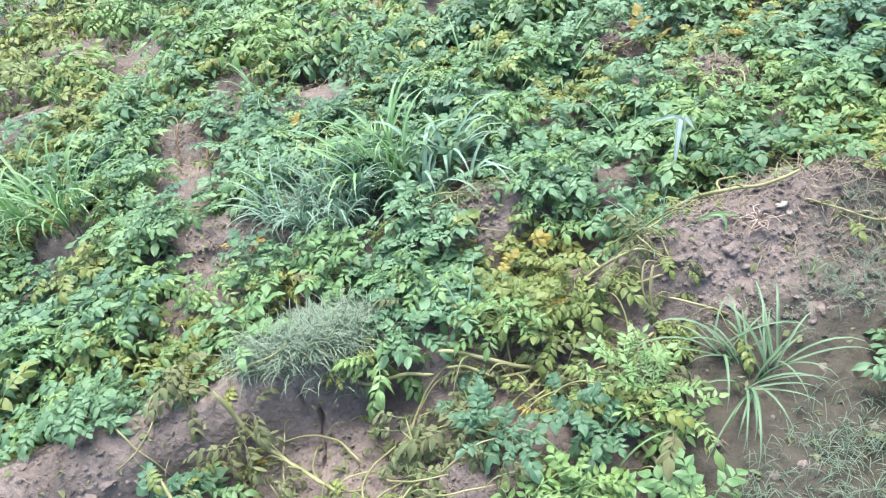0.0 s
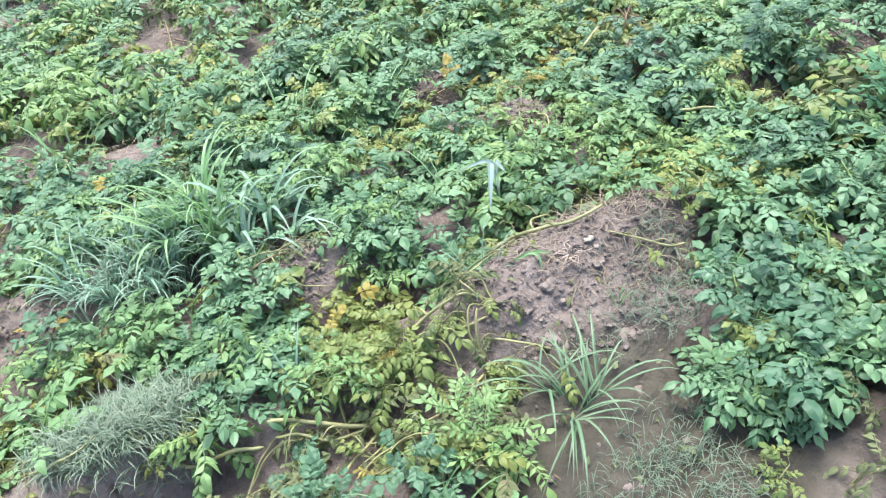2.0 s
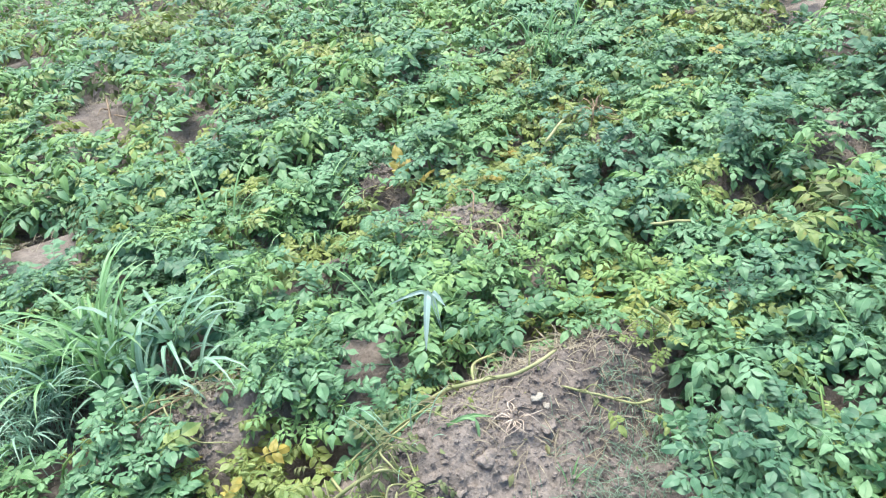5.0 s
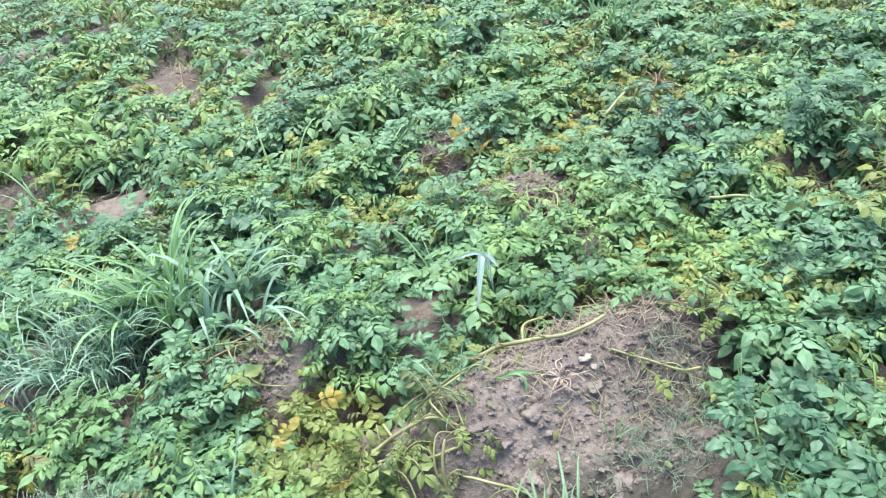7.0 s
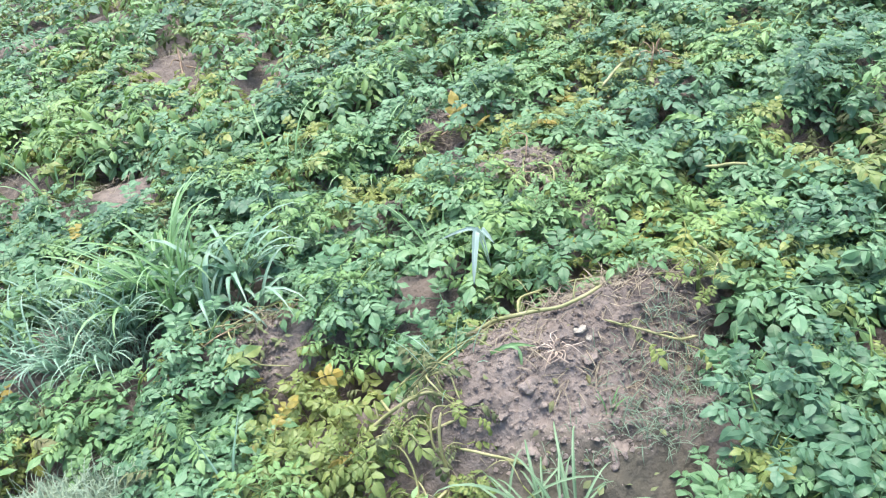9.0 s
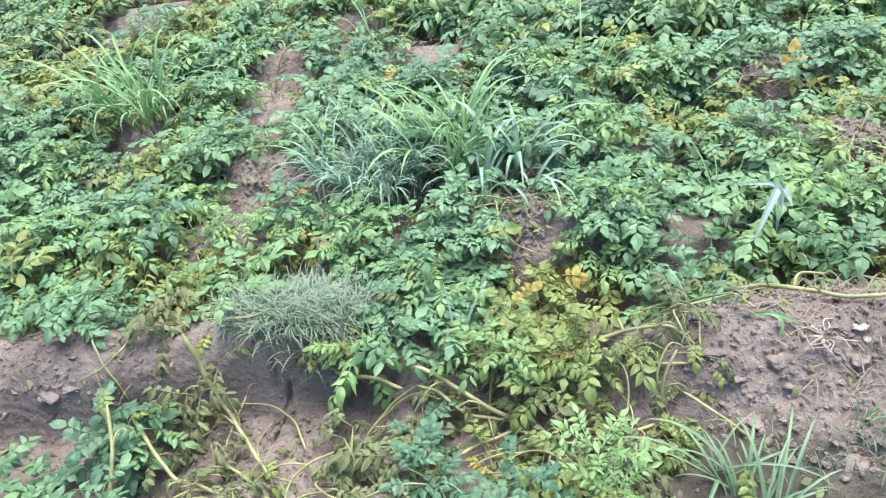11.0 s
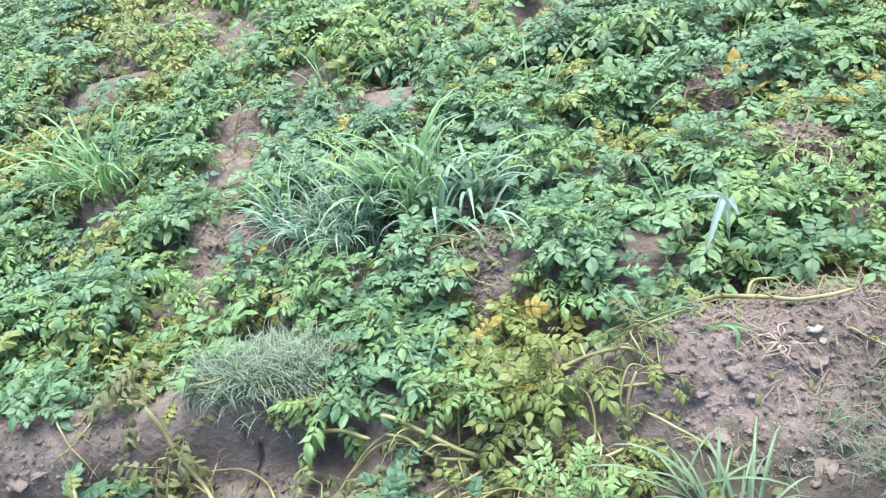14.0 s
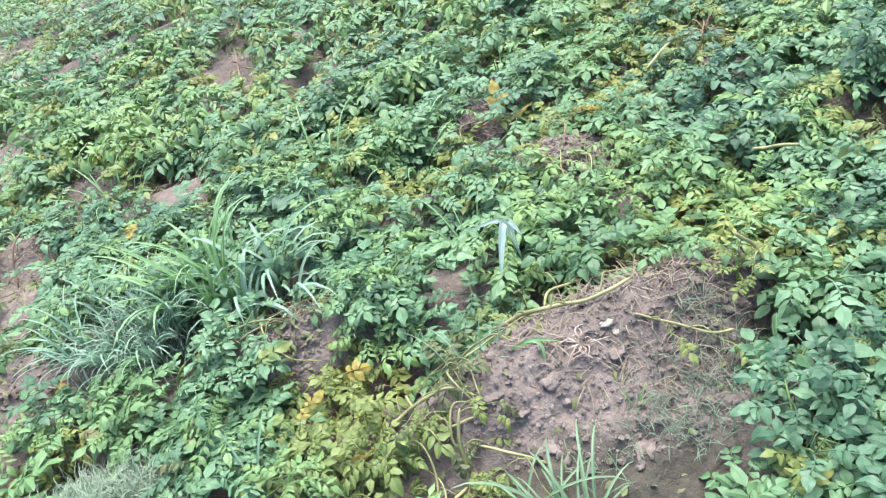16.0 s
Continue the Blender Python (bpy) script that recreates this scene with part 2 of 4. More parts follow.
def tube(shape, points, radii, sides=5):
    """A tapering round stalk through the points."""
    verts, faces, uvs = [], [], []
    n = len(points)
    for i, p in enumerate(points):
        p = Vector(p)
        way = (Vector(points[min(i + 1, n - 1)]) - Vector(points[max(i - 1, 0)])).normalized()
        a = way.cross(Vector((0.13, 0.21, 0.97)))
        a = (a if a.length > 1e-3 else way.cross(Vector((1, 0, 0)))).normalized()
        b = way.cross(a)
        r = (radii[0] + (radii[1] - radii[0]) * i / max(n - 1, 1)) * (0.4 if n > 6 and i in (0, n - 1) else 1.0)
        for k in range(sides):
            g = 2 * math.pi * k / sides
            verts.append(p + a * (r * math.cos(g)) + b * (r * math.sin(g)))
            uvs.append((0.5, 0.5))
    for i in range(n - 1):
        for k in range(sides):
            c, d = i * sides + k, i * sides + (k + 1) % sides
            faces.append((c, d, d + sides, c + sides))
    faces += [tuple(range(sides))[::-1], tuple(range((n - 1) * sides, n * sides))]
    shape.add(verts, faces, uvs)


def smooth_line(points, steps=6):
    """A Catmull-Rom line through the points."""
    p = [Vector(q) for q in points]
    p = [p[0] * 2 - p[1], *p, p[-1] * 2 - p[-2]]
    line = []
    for i in range(1, len(p) - 2):
        for k in range(steps):
            t = k / steps
            a, b, c, d = p[i - 1 : i + 3]
            line.append(0.5 * (2 * b + (c - a) * t + (2 * a - 5 * b + 4 * c - d) * t * t + (3 * b - a - 3 * c + d) * t ** 3))
    return [*line, p[-2]]


def compound_leaf(r, rows=5, pairs=3, size=0.055, slim=0.58, droop=0.35, curl=0.22, petiole=0.05, lobed=0.0, wilt=0.0):
    """A potato leaf: an arched stalk with paired leaflets and a larger one at its tip."""
    s = Shape()
    gap = size * 0.46
    length = petiole + gap * pairs

    def on(t):
        d = t * length
        return Vector((d * (1 - 0.10 * droop * t), 0.012 * math.sin(3 * t), -droop * length * 0.5 * t * t))

    if rows > 2:
        tube(s, [on(t) for t in (0, 0.35, 0.7, 1.0)], (0.0026, 0.0013), 3)
    for k in range(pairs):
        t = (petiole + gap * (k + 0.25)) / length
        grow = size * (0.62 + 0.38 * (k + 1) / pairs) * r.uniform(0.85, 1.1)
        for side in (-1, 1):
            turn = side * r.uniform(52, 78)
            m = Matrix.Translation(on(t + r.uniform(-0.03, 0.03))) @ pose(0, 0, 0, side * r.uniform(-6, 24) + r.gauss(0, 60) * wilt, r.uniform(-10, 18) + 50 * wilt, turn)
            s.add(*leaflet(grow, grow * slim * r.uniform(0.88, 1.1), curl * r.uniform(0.5, 1.6) + wilt, droop * r.uniform(0.4, 1.4) + wilt, rows, r, r.uniform(-0.3, 0.3), lobed), m)
    m = Matrix.Translation(on(1.0)) @ pose(0, 0, 0, r.uniform(-12, 12), math.degrees(math.atan(droop * 0.8)) + 40 * wilt, r.uniform(-10, 10))
    big = size * r.uniform(1.12, 1.35)
    s.add(*leaflet(big, big * slim * 1.08, curl * r.uniform(0.6, 1.4) + wilt, droop + wilt, rows, r, 0, lobed), m)
    return s


def scaled(size):
    return Matrix.Diagonal((size, size, size, 1))


# ---- the ground: ridges, dug mounds, a broken bank and pits ----
def bell(x, y, cx, cy, rx, ry, turn=0.0, sharp=2.0):
    c, s = math.cos(radians(turn)), math.sin(radians(turn))
    dx, dy = x - cx, y - cy
    u, v = (c * dx + s * dy) / rx, (c * dy - s * dx) / ry
    return np.exp(-((u * u + v * v) ** (sharp / 2)))


def step(x, low, high):
    t = np.clip((x - low) / (high - low), 0, 1)
    return t * t * (3 - 2 * t)


# patches of open soil that lie in plain sight
OPEN = [(0.98, 2.28, 0.13, 0.12), (0.03, 1.96, 0.05, 0.05), (0.80, 2.86, 0.13, 0.10), (-1.16, 3.02, 0.13, 0.16), (-0.86, 3.44, 0.16, 0.08), (-0.35, 4.58, 0.14, 0.09), (0.14, 4.45, 0.12, 0.12),
        (-1.15, 5.55, 0.2, 0.2), (-2.45, 6.55, 0.4, 0.35), (-2.1, 4.62, 0.26, 0.14), (-1.6, 4.45, 0.26, 0.10), (2.33, 2.20, 0.13, 0.12), (2.75, 5.1, 0.2, 0.2), (-0.62, 5.5, 0.2, 0.2)]


def ground_shape(x, y):
    """The height of the field without its crumbs."""
    x, y = np.asarray(x, float), np.asarray(y, float)
    near = np.exp(-((x / 6) ** 2 + ((y - 2) / 6) ** 2) ** 2)
    z = 0.105 + 0.045 * near * np.cos(2 * np.pi * (y - 0.13 * x - 1.46) / 0.43 + 0.5 * np.sin(1.3 * x))
    z = z + 0.11 * bell(x, y, 0.76, 1.46, 0.44, 0.27, 8, 4.0)
    z = z + 0.05 * bell(x, y, 0.48, 1.36, 0.26, 0.14)
    z = z + 0.06 * bell(x, y, -1.18, 1.40, 0.46, 0.20, 8, 4.0)
    z = z + 0.09 * bell(x, y, -0.56, 1.52, 0.26, 0.20, 8, 3.0)
    z = z + 0.09 * bell(x, y, -0.02, 1.88, 0.30, 0.12, 8)
    z = z + 0.09 * bell(x, y, -0.82, 2.08, 0.36, 0.19, 5)
    z = z + 0.07 * bell(x, y, -0.50, 2.16, 0.24, 0.14)
    z = z + 0.17 * bell(x, y, 0.95, 2.23, 0.20, 0.14) + 0.13 * bell(x, y, 2.18, 2.07, 0.26, 0.18) + 0.08 * bell(x, y, 1.62, 2.58, 0.16, 0.13) + 0.02 * bell(x, y, 0.84, 2.76, 0.2, 0.14)
    z = z - 0.13 * bell(x, y, 0.23, 1.66, 0.11, 0.06) - 0.09 * bell(x, y, 0.82, 1.85, 0.10, 0.05) - 0.08 * bell(x, y, 0.12, 1.50, 0.06, 0.05) - 0.05 * bell(x, y, -0.36, 1.42, 0.10, 0.07)
    z = z - 0.03 * bell(x, y, -0.45, 1.97, 0.2, 0.07) - 0.05 * bell(x, y, 0.25, 2.13, 0.5, 0.08, 8)
    z = z - 0.05 * bell(x, y, 1.36, 1.19, 0.42, 0.06, -36, 4.0) - 0.06 * bell(x, y, 1.11, 1.34, 0.05, 0.14)
    for cx, cy, rx, ry in OPEN:
        if cy > 2.8:
            z = z + min(0.05, 0.03 * cy - 0.05) * bell(x, y, cx, cy, rx * 1.2, ry * 1.2)
    # the broken bank along the near side of the first ridge, and the trench below it
    foot = 1.325 + np.where(x < -0.6, 0.25, 0.15) * (x + 0.6) - 0.02 * np.sin(5 * x)
    trench = (1 - step(y, foot - 0.01, foot + 0.075)) * step(x, -2.4, -1.7) * (1 - step(x, -0.42, -0.22))
    z = z * (1 - trench) + trench * (0.015 + 0.06 * (1 - step(y, foot - 0.38, foot - 0.16)))
    # the lower dug floor beside the second mound
    low = (1 - step(y, 0.98, 1.24)) * step(x, 0.10, 0.30) * (1 - step(x, 0.85, 1.1))
    return z * (1 - low) + low * (0.085 + 0.02 * np.sin(6 * x))


def spread(fine_low, fine_high, pitch, far_low, far_high):
    """Grid lines, close together in the middle and ever wider apart outwards."""
    inner = list(np.arange(fine_low, fine_high, pitch))
    out, gap, at = [], pitch, fine_high
    while at < far_high:
        out.append(at)
        gap = min(gap * 1.16, 0.11 if at < 7.5 else 400)
        at += gap
    left, gap, at = [], pitch, fine_low
    while at > far_low:
        gap = min(gap * 1.16, 0.16 if at > -3.5 else 400)
        at -= gap
        left.append(at)
    return np.array(left[::-1] + inner + out)


gx, gy = spread(-1.75, 1.5, 0.0130, -1500, 1500), spread(0.75, 2.45, 0.0125, -1500, 1500)
gx = np.sort(np.r_[gx[(gx < -0.66) | (gx > -0.55)], np.arange(-0.66, -0.55, 0.003)])
gxx, gyy = np.meshgrid(gx, gy)
gz = ground_shape(gxx, gyy)
fx, fy, fz = gxx.ravel().copy(), gyy.ravel().copy(), gz.ravel().copy()
rough = np.zeros(len(fz))
for i in range(len(fz)):
    if abs(fx[i]) < 9 and -3 < fy[i] < 12:
        p = Vector((fx[i], fy[i], 0.0))
        fine = float(step(min(fx[i] + 2.4, 2.2 - fx[i], fy[i] - 0.35, 3.1 - fy[i]), 0.0, 0.6))
        fine *= 1.0 - 0.85 * float(np.exp(-(((fx[i] + 1.15) / 0.62) ** 4 + ((fy[i] - 1.28) / 0.18) ** 4)))
        rough[i] = 0.03 * (1 - fine) * noise.noise(p * 1.6)
        rough[i] += fine * (0.022 * noise.noise(p * 6 + Vector((3, 1, 0))) + 0.016 * noise.noise(p * 9) + 0.014 * noise.noise(p * 21) + 0.018 * abs(noise.noise(p * 31 + Vector((5, 2, 0)))) - 0.026 * abs(noise.noise(Vector((p.x * 9, p.y * 17, 3)) + Vector((1, 7, 0)))) + 0.012 * noise.noise(p * 58))
fz += rough
# the drying crack in the bank: a narrow cleft pushed back into it
line = -0.606 + 0.022 * np.sin(fz * 31) + 0.05 * (fz - 0.05)
cleft = np.exp(-((fx - line) / 0.0038) ** 2) * ((fy > 1.2) & (fy < 1.42)) * np.clip((0.17 - fz) / 0.06, 0, 1)
fy += 0.05 * cleft
fz -= 0.03 * cleft * (fy < 1.30)
nx, ny = len(gx), len(gy)
quads = [(j * nx + i, j * nx + i + 1, (j + 1) * nx + i + 1, (j + 1) * nx + i) for j in range(ny - 1) for i in range(nx - 1)]
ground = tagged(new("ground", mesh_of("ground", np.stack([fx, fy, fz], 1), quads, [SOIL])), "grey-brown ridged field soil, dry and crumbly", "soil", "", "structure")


def height(x, y):
    return float(ground_shape(x, y))


# ---- where the soil lies bare, and how the plants fare ----
BARE = [(0.76, 1.44, 0.38, 0.25), (0.50, 1.00, 0.24, 0.26), (-1.18, 1.25, 0.30, 0.15), (-0.90, 2.12, 0.20, 0.14), (-0.03, 1.86, 0.08, 0.08),
        (-1.05, 2.80, 0.13, 0.28), (-0.38, 1.00, 0.20, 0.12), (0.96, 2.25, 0.10, 0.10), (0.80, 2.72, 0.14, 0.14), (2.20, 2.07, 0.12, 0.14),
        (-0.27, 4.30, 0.18, 0.26), (0.18, 4.10, 0.11, 0.18), (2.56, 4.76, 0.2, 0.25), (2.48, 5.71, 0.25, 0.35), (3.73, 3.52, 0.25, 0.2),
        (-0.51, 3.24, 0.15, 0.08), (1.83, 6.36, 0.28, 0.4), (-2.17, 3.54, 0.16, 0.14), (-0.92, 3.36, 0.12, 0.10), (0.48, 2.02, 0.10, 0.05),
        (-1.54, 4.15, 0.2, 0.16), (-2.12, 3.97, 0.18, 0.12), (-0.56, 1.52, 0.21, 0.15), (-0.58, 1.16, 0.20, 0.17), (0.23, 1.65, 0.11, 0.06),
        (0.80, 1.83, 0.07, 0.03), (0.12, 1.50, 0.05, 0.04), (-0.2, 2.06, 0.15, 0.12), (-1.58, 2.46, 0.16, 0.13), (0.41, 1.37, 0.15, 0.14), (2.0, 1.54, 0.13, 0.10), (-0.52, 2.16, 0.2, 0.10), (1.64, 2.6, 0.10, 0.08), (0.98, 1.48, 0.13, 0.16), (0.82, 2.61, 0.12, 0.14), (3.30, 3.30, 0.15, 0.2), (0.61, 1.77, 0.06, 0.05), (1.08, 1.62, 0.10, 0.08), (-0.70, 0.90, 0.24, 0.10), (-0.05, 2.03, 0.13, 0.09), (0.95, 2.22, 0.09, 0.06)]
SICK = [(0.10, 1.54, 0.20, 0.22, LIME), (-2.3, 4.8, 0.5, 0.7, LIME), (-1.85, 3.35, 0.3, 0.4, LIME), (0.25, 5.6, 0.55, 0.6, LIME), (2.22, 2.62, 0.16, 0.16, LIME),
        (1.08, 1.80, 0.12, 0.07, LIME), (3.07, 2.63, 0.3, 0.3, DULL), (-1.1, 1.60, 0.45, 0.16, LIME), (-0.83, 1.36, 0.16, 0.10, DULL), (-0.38, 1.12, 0.20, 0.18, DULL),
        (0.13, 1.15, 0.20, 0.18, DULL), (0.33, 1.33, 0.12, 0.12, LIME), (1.85, 1.80, 0.28, 0.16, DULL), (-0.75, 1.05, 0.22, 0.10, DULL), (2.75, 3.2, 0.3, 0.3, LIME),
        (-0.1, 4.75, 0.3, 0.25, DULL), (1.5, 2.75, 0.2, 0.15, LIME), (-0.3, 1.86, 0.14, 0.1, LIME), (-2.2, 2.9, 0.3, 0.3, LIME)]


def inside(x, y, e, grow=0.0):
    return ((x - e[0]) / (e[2] + grow)) ** 2 + ((y - e[1]) / (e[3] + grow)) ** 2 < 1


def in_furrow(x, y, wide):
    """The shaded furrow that runs off beside the dug mound."""
    t = min(1.0, max(0.0, ((x - 1.07) * 0.58 - (y - 1.40) * 0.42) / 0.5128))
    return math.hypot(x - 1.07 - 0.58 * t, y - 1.40 + 0.42 * t) < wide


def bare(x, y):
    return in_furrow(x, y, 0.06) or any(inside(x, y + d, e) for e in BARE for d in (0.0, 0.08)) or any(inside(x, y + d, e) for e in OPEN for d in ((0.0, 0.06) if e[1] < 4 else (0.0, 0.1, 0.22)))


DEAD = [(0.0, 1.20, 0.40, 0.14), (-0.62, 1.05, 0.30, 0.13), (-0.90, 1.42, 0.22, 0.10)]


def dead(x, y):
    """The strip where most of the tops have died off."""
    return any(inside(x, y, e) for e in DEAD)


def stunted(x, y):
    """How much smaller a plant is in front of bare soil."""
    if any(inside(x, y + d, e) for e in OPEN for d in (0.13, 0.20)):
        return 0.5
    if any(inside(x, y + d, e) for e in BARE for d in (0.13, 0.19)):
        return 0.45
    return 0.7 if any(inside(x, y + d, e) for e in BARE for d in (0.25, 0.31)) else 1.0


def state(x, y, r):
    """Which leaf a plant at this place carries."""
    if dead(x, y):
        return DULL
    for e in SICK:
        if inside(x, y, e) and r.random() < 0.8:
            return e[4]
    drift = noise.noise(Vector((x * 0.9, y * 0.9, 3.0)))
    if r.random() < 0.15 + 0.35 * max(0.0, drift):
        return LIME
    if r.random() < 0.05:
        return DULL
    if r.random() < 0.22 + 0.7 * max(0.0, noise.noise(Vector((x * 0.8 + 7.0, y * 0.8, 1.0)))) + 0.10 * min(1.0, max(0.0, y - 2.2)):
        return BRIGHT
    return FRESH if r.random() < 0.22 else GREEN


# ---- potato plants ----
LOOK = {  # leaf size, slimness, droop, curl, wilt, count of leaves, height
    GREEN.name: (0.047, 0.50, 0.70, 0.42, 0.0, 18, 0.145),
    FRESH.name: (0.050, 0.55, 0.62, 0.38, 0.0, 18, 0.17),
    BRIGHT.name: (0.047, 0.45, 0.90, 0.45, 0.04, 17, 0.15),
    LIME.name: (0.047, 0.52, 0.75, 0.42, 0.10, 14, 0.12),
    GOLD.name: (0.045, 0.56, 0.50, 0.35, 0.1, 12, 0.12),
    DULL.name: (0.050, 0.48, 0.95, 0.5, 0.32, 10, 0.10),
}
MATS = {m.name: m for m in (GREEN, FRESH, BRIGHT, LIME, GOLD, DULL, FERNY)}
LABEL = {
    GREEN.name: "leafy blue-green potato plant growing in the ridge",
    FRESH.name: "healthy bright green potato plant with broad leaflets",
    BRIGHT.name: "light green potato plant with slender drooping leaves",
    LIME.name: "yellowing potato plant with limp pale leaves",
    GOLD.name: "dying golden-yellow potato plant",
    DULL.name: "withered potato plant with curled brown-green leaves",
}


def leaf_pool(kind, rows, count):
    size, slim, droop, curl, wilt, _, _ = LOOK[kind]
    r = random.Random(hash_of(kind) + rows)
    return [compound_leaf(r, rows, r.choice((3, 3, 4)) if rows > 2 else 3, size * r.uniform(0.85, 1.15), slim * r.uniform(0.9, 1.1), droop * r.uniform(0.6, 1.5), curl, r.uniform(0.03, 0.06), 0.0, wilt) for _ in range(count)]


def hash_of(text):
    return sum(ord(c) * (i + 7) for i, c in enumerate(text))


def plant_plan(kind, r):
    """Stems and leaf poses of one plant, standing at the origin."""
    count, tall = LOOK[kind][5:]
    stems, leaves = [], []
    for k in range(r.choice((2, 3, 3))):
        a = r.uniform(0, 6.28)
        reach, top = r.uniform(0.05, 0.14), tall * r.uniform(0.75, 1.2)
        points = [(0.02 * math.cos(a), 0.02 * math.sin(a), -0.03), (reach * 0.45 * math.cos(a), reach * 0.45 * math.sin(a), top * 0.55), (reach * math.cos(a), reach * math.sin(a), top)]
        stems.append((points, (0.0055, 0.003)))
    for k in range(count):
        points = stems[k % len(stems)][0]
        t = 1.0 - 0.72 * (k // len(stems)) / (count / len(stems))
        at = Vector(points[1]).lerp(Vector(points[2]), t * 2 - 1) if t > 0.5 else Vector(points[0]).lerp(Vector(points[1]), t * 2)
        a = k * 137.5 + r.uniform(-30, 30)
        rise = 28 * t + r.uniform(-16, 20) - (0 if t > 0.5 else 6)
        leaves.append(Matrix.Translation(at) @ pose(0, 0, 0, 0, 0, a) @ pose(0, 0, 0, r.uniform(-14, 14), -rise, 0) @ scaled(r.uniform(0.8, 1.15) * (0.85 if t > 0.93 else 1.0)))
    return stems, leaves


POOL = {k: [s.mesh("leaf", MATS[k]) for s in leaf_pool(k, 5, 9)] for k in LOOK}


def make_plant(kind, r):
    """One plant: an Empty at the foot with its stems and leaves."""
    stems, leaves = plant_plan(kind, r)
    root, carriers = new("potato_plant"), []
    for points, radii in stems:
        s = Shape()
        tube(s, smooth_line(points, 3), radii, 5)
        carriers.append(part("stem", s.mesh("stem", STEM if kind in (GREEN.name, FRESH.name, BRIGHT.name) else PALE_STEM), root))
    for k, m in enumerate(leaves):
        turned = {LIME.name: GOLD.name, BRIGHT.name: LIME.name}.get(kind, kind) if r.random() < 0.06 else kind
        part("leaf", r.choice(POOL[turned]), carriers[k % len(carriers)], m)
    return tagged(root, LABEL[kind], "potato plant", "potato plants in the field")


def foot(x, y, turn, size, lean=6.0, sink=0.0, r=rng):
    return pose(x, y, height(x, y) - sink, r.uniform(-lean, lean), r.uniform(-lean, lean), turn) @ scaled(size)


HERO = [  # x, y, kind, turn, size
    (0.97, 1.08, FRESH, 20, 0.72), (0.93, 0.92, FRESH, 140, 0.78), (1.08, 1.02, GREEN, 250, 0.85), (1.10, 0.86, FRESH, 70, 0.8), (1.24, 0.94, FRESH, 190, 0.85),
    (1.38, 0.84, GREEN, 310, 0.85), (1.26, 0.78, FRESH, 30, 0.85), (1.52, 0.76, GREEN, 80, 0.9), (1.17, 0.94, BRIGHT, 100, 0.75), (1.32, 0.88, FRESH, 10, 0.8), (1.00, 0.96, FRESH, 200, 0.75), (1.20, 1.45, GREEN, 190, 0.95), (1.30, 1.38, GREEN, 60, 1.05), (1.42, 1.31, BRIGHT, 10, 0.9), (1.52, 1.23, GREEN, 200, 0.95), (1.38, 1.46, LIME, 100, 1.0),
    (1.64, 1.16, GREEN, 300, 1.05), (1.76, 1.10, FRESH, 100, 1.05), (1.28, 1.54, GREEN, 160, 0.95), (1.50, 1.40, FRESH, 220, 0.9), (1.25, 1.48, LIME, 60, 0.7), (1.42, 1.40, GREEN, 300, 0.85), (1.63, 1.33, GREEN, 20, 1.05), (1.76, 1.25, GREEN, 140, 1.1), (1.90, 1.16, FRESH, 250, 1.1), (-0.12, 1.06, FRESH, 80, 0.66), (-0.18, 1.18, FRESH, 200, 0.5), (0.08, 1.00, FRESH, 300, 0.66),
    (-0.02, 0.88, GREEN, 10, 0.75), (-0.93, 1.13, FRESH, 120, 1.0), (-1.10, 1.00, FRESH, 20, 0.8), (-1.26, 0.92, FRESH, 240, 0.95), (-1.12, 0.80, FRESH, 40, 0.9), (-1.02, 0.84, GREEN, 60, 0.7), (-1.47, 1.14, FRESH, 0, 0.6),
    (-0.28, 1.56, GREEN, 45, 0.85), (-0.16, 1.70, GREEN, 160, 0.95), (-0.33, 1.72, GREEN, 270, 0.85), (0.38, 1.66, GREEN, 20, 0.9), (0.50, 1.74, GREEN, 110, 0.85),
    (0.30, 1.80, GREEN, 230, 0.85), (0.62, 1.92, GREEN, 330, 0.9), (0.04, 1.70, LIME, 60, 0.75), (0.05, 1.36, LIME, 150, 0.65), (0.14, 1.40, LIME, 250, 0.6), (0.03, 1.43, LIME, 0, 0.75), (0.12, 1.55, LIME, 90, 0.75), (0.0, 1.60, LIME, 200, 0.75),
    (-0.52, 1.39, LIME, 30, 0.5), (-0.42, 1.43, LIME, 140, 0.45), (-1.25, 1.52, LIME, 200, 0.75), (-1.48, 1.45, GREEN, 20, 0.85), (-0.90, 1.40, DULL, 100, 0.75), (-0.33, 1.06, DULL, 10, 0.8),
    (0.30, 1.24, LIME, 20, 0.5), (-0.68, 1.10, DULL, 20, 0.7), (-1.10, 1.48, GREEN, 200, 0.5),
    (0.24, 1.02, DULL, 200, 0.6), (-0.05, 1.30, DULL, 20, 0.8),
    (-0.76, 1.28, LIME, 40, 0.6), (-0.55, 0.92, DULL, 10, 0.7), (0.02, 1.12, LIME, 100, 0.6), (0.30, 1.41, LIME, 0, 0.42), (0.36, 1.34, DULL, 200, 0.38), (0.37, 1.24, LIME, 300, 0.4),
    (0.75, 0.72, LIME, 30, 0.6), (0.88, 0.66, DULL, 10, 0.8), (1.02, 0.74, DULL, 100, 0.8), (1.16, 0.78, GREEN, 60, 0.8), (0.95, 0.56, DULL, 220, 0.7), (0.11, 1.42, LIME, 30, 0.65), (0.06, 1.34, DULL, 300, 0.7), (-0.12, 1.33, DULL, 120, 0.8), (-0.30, 1.08, DULL, 250, 0.85),
]
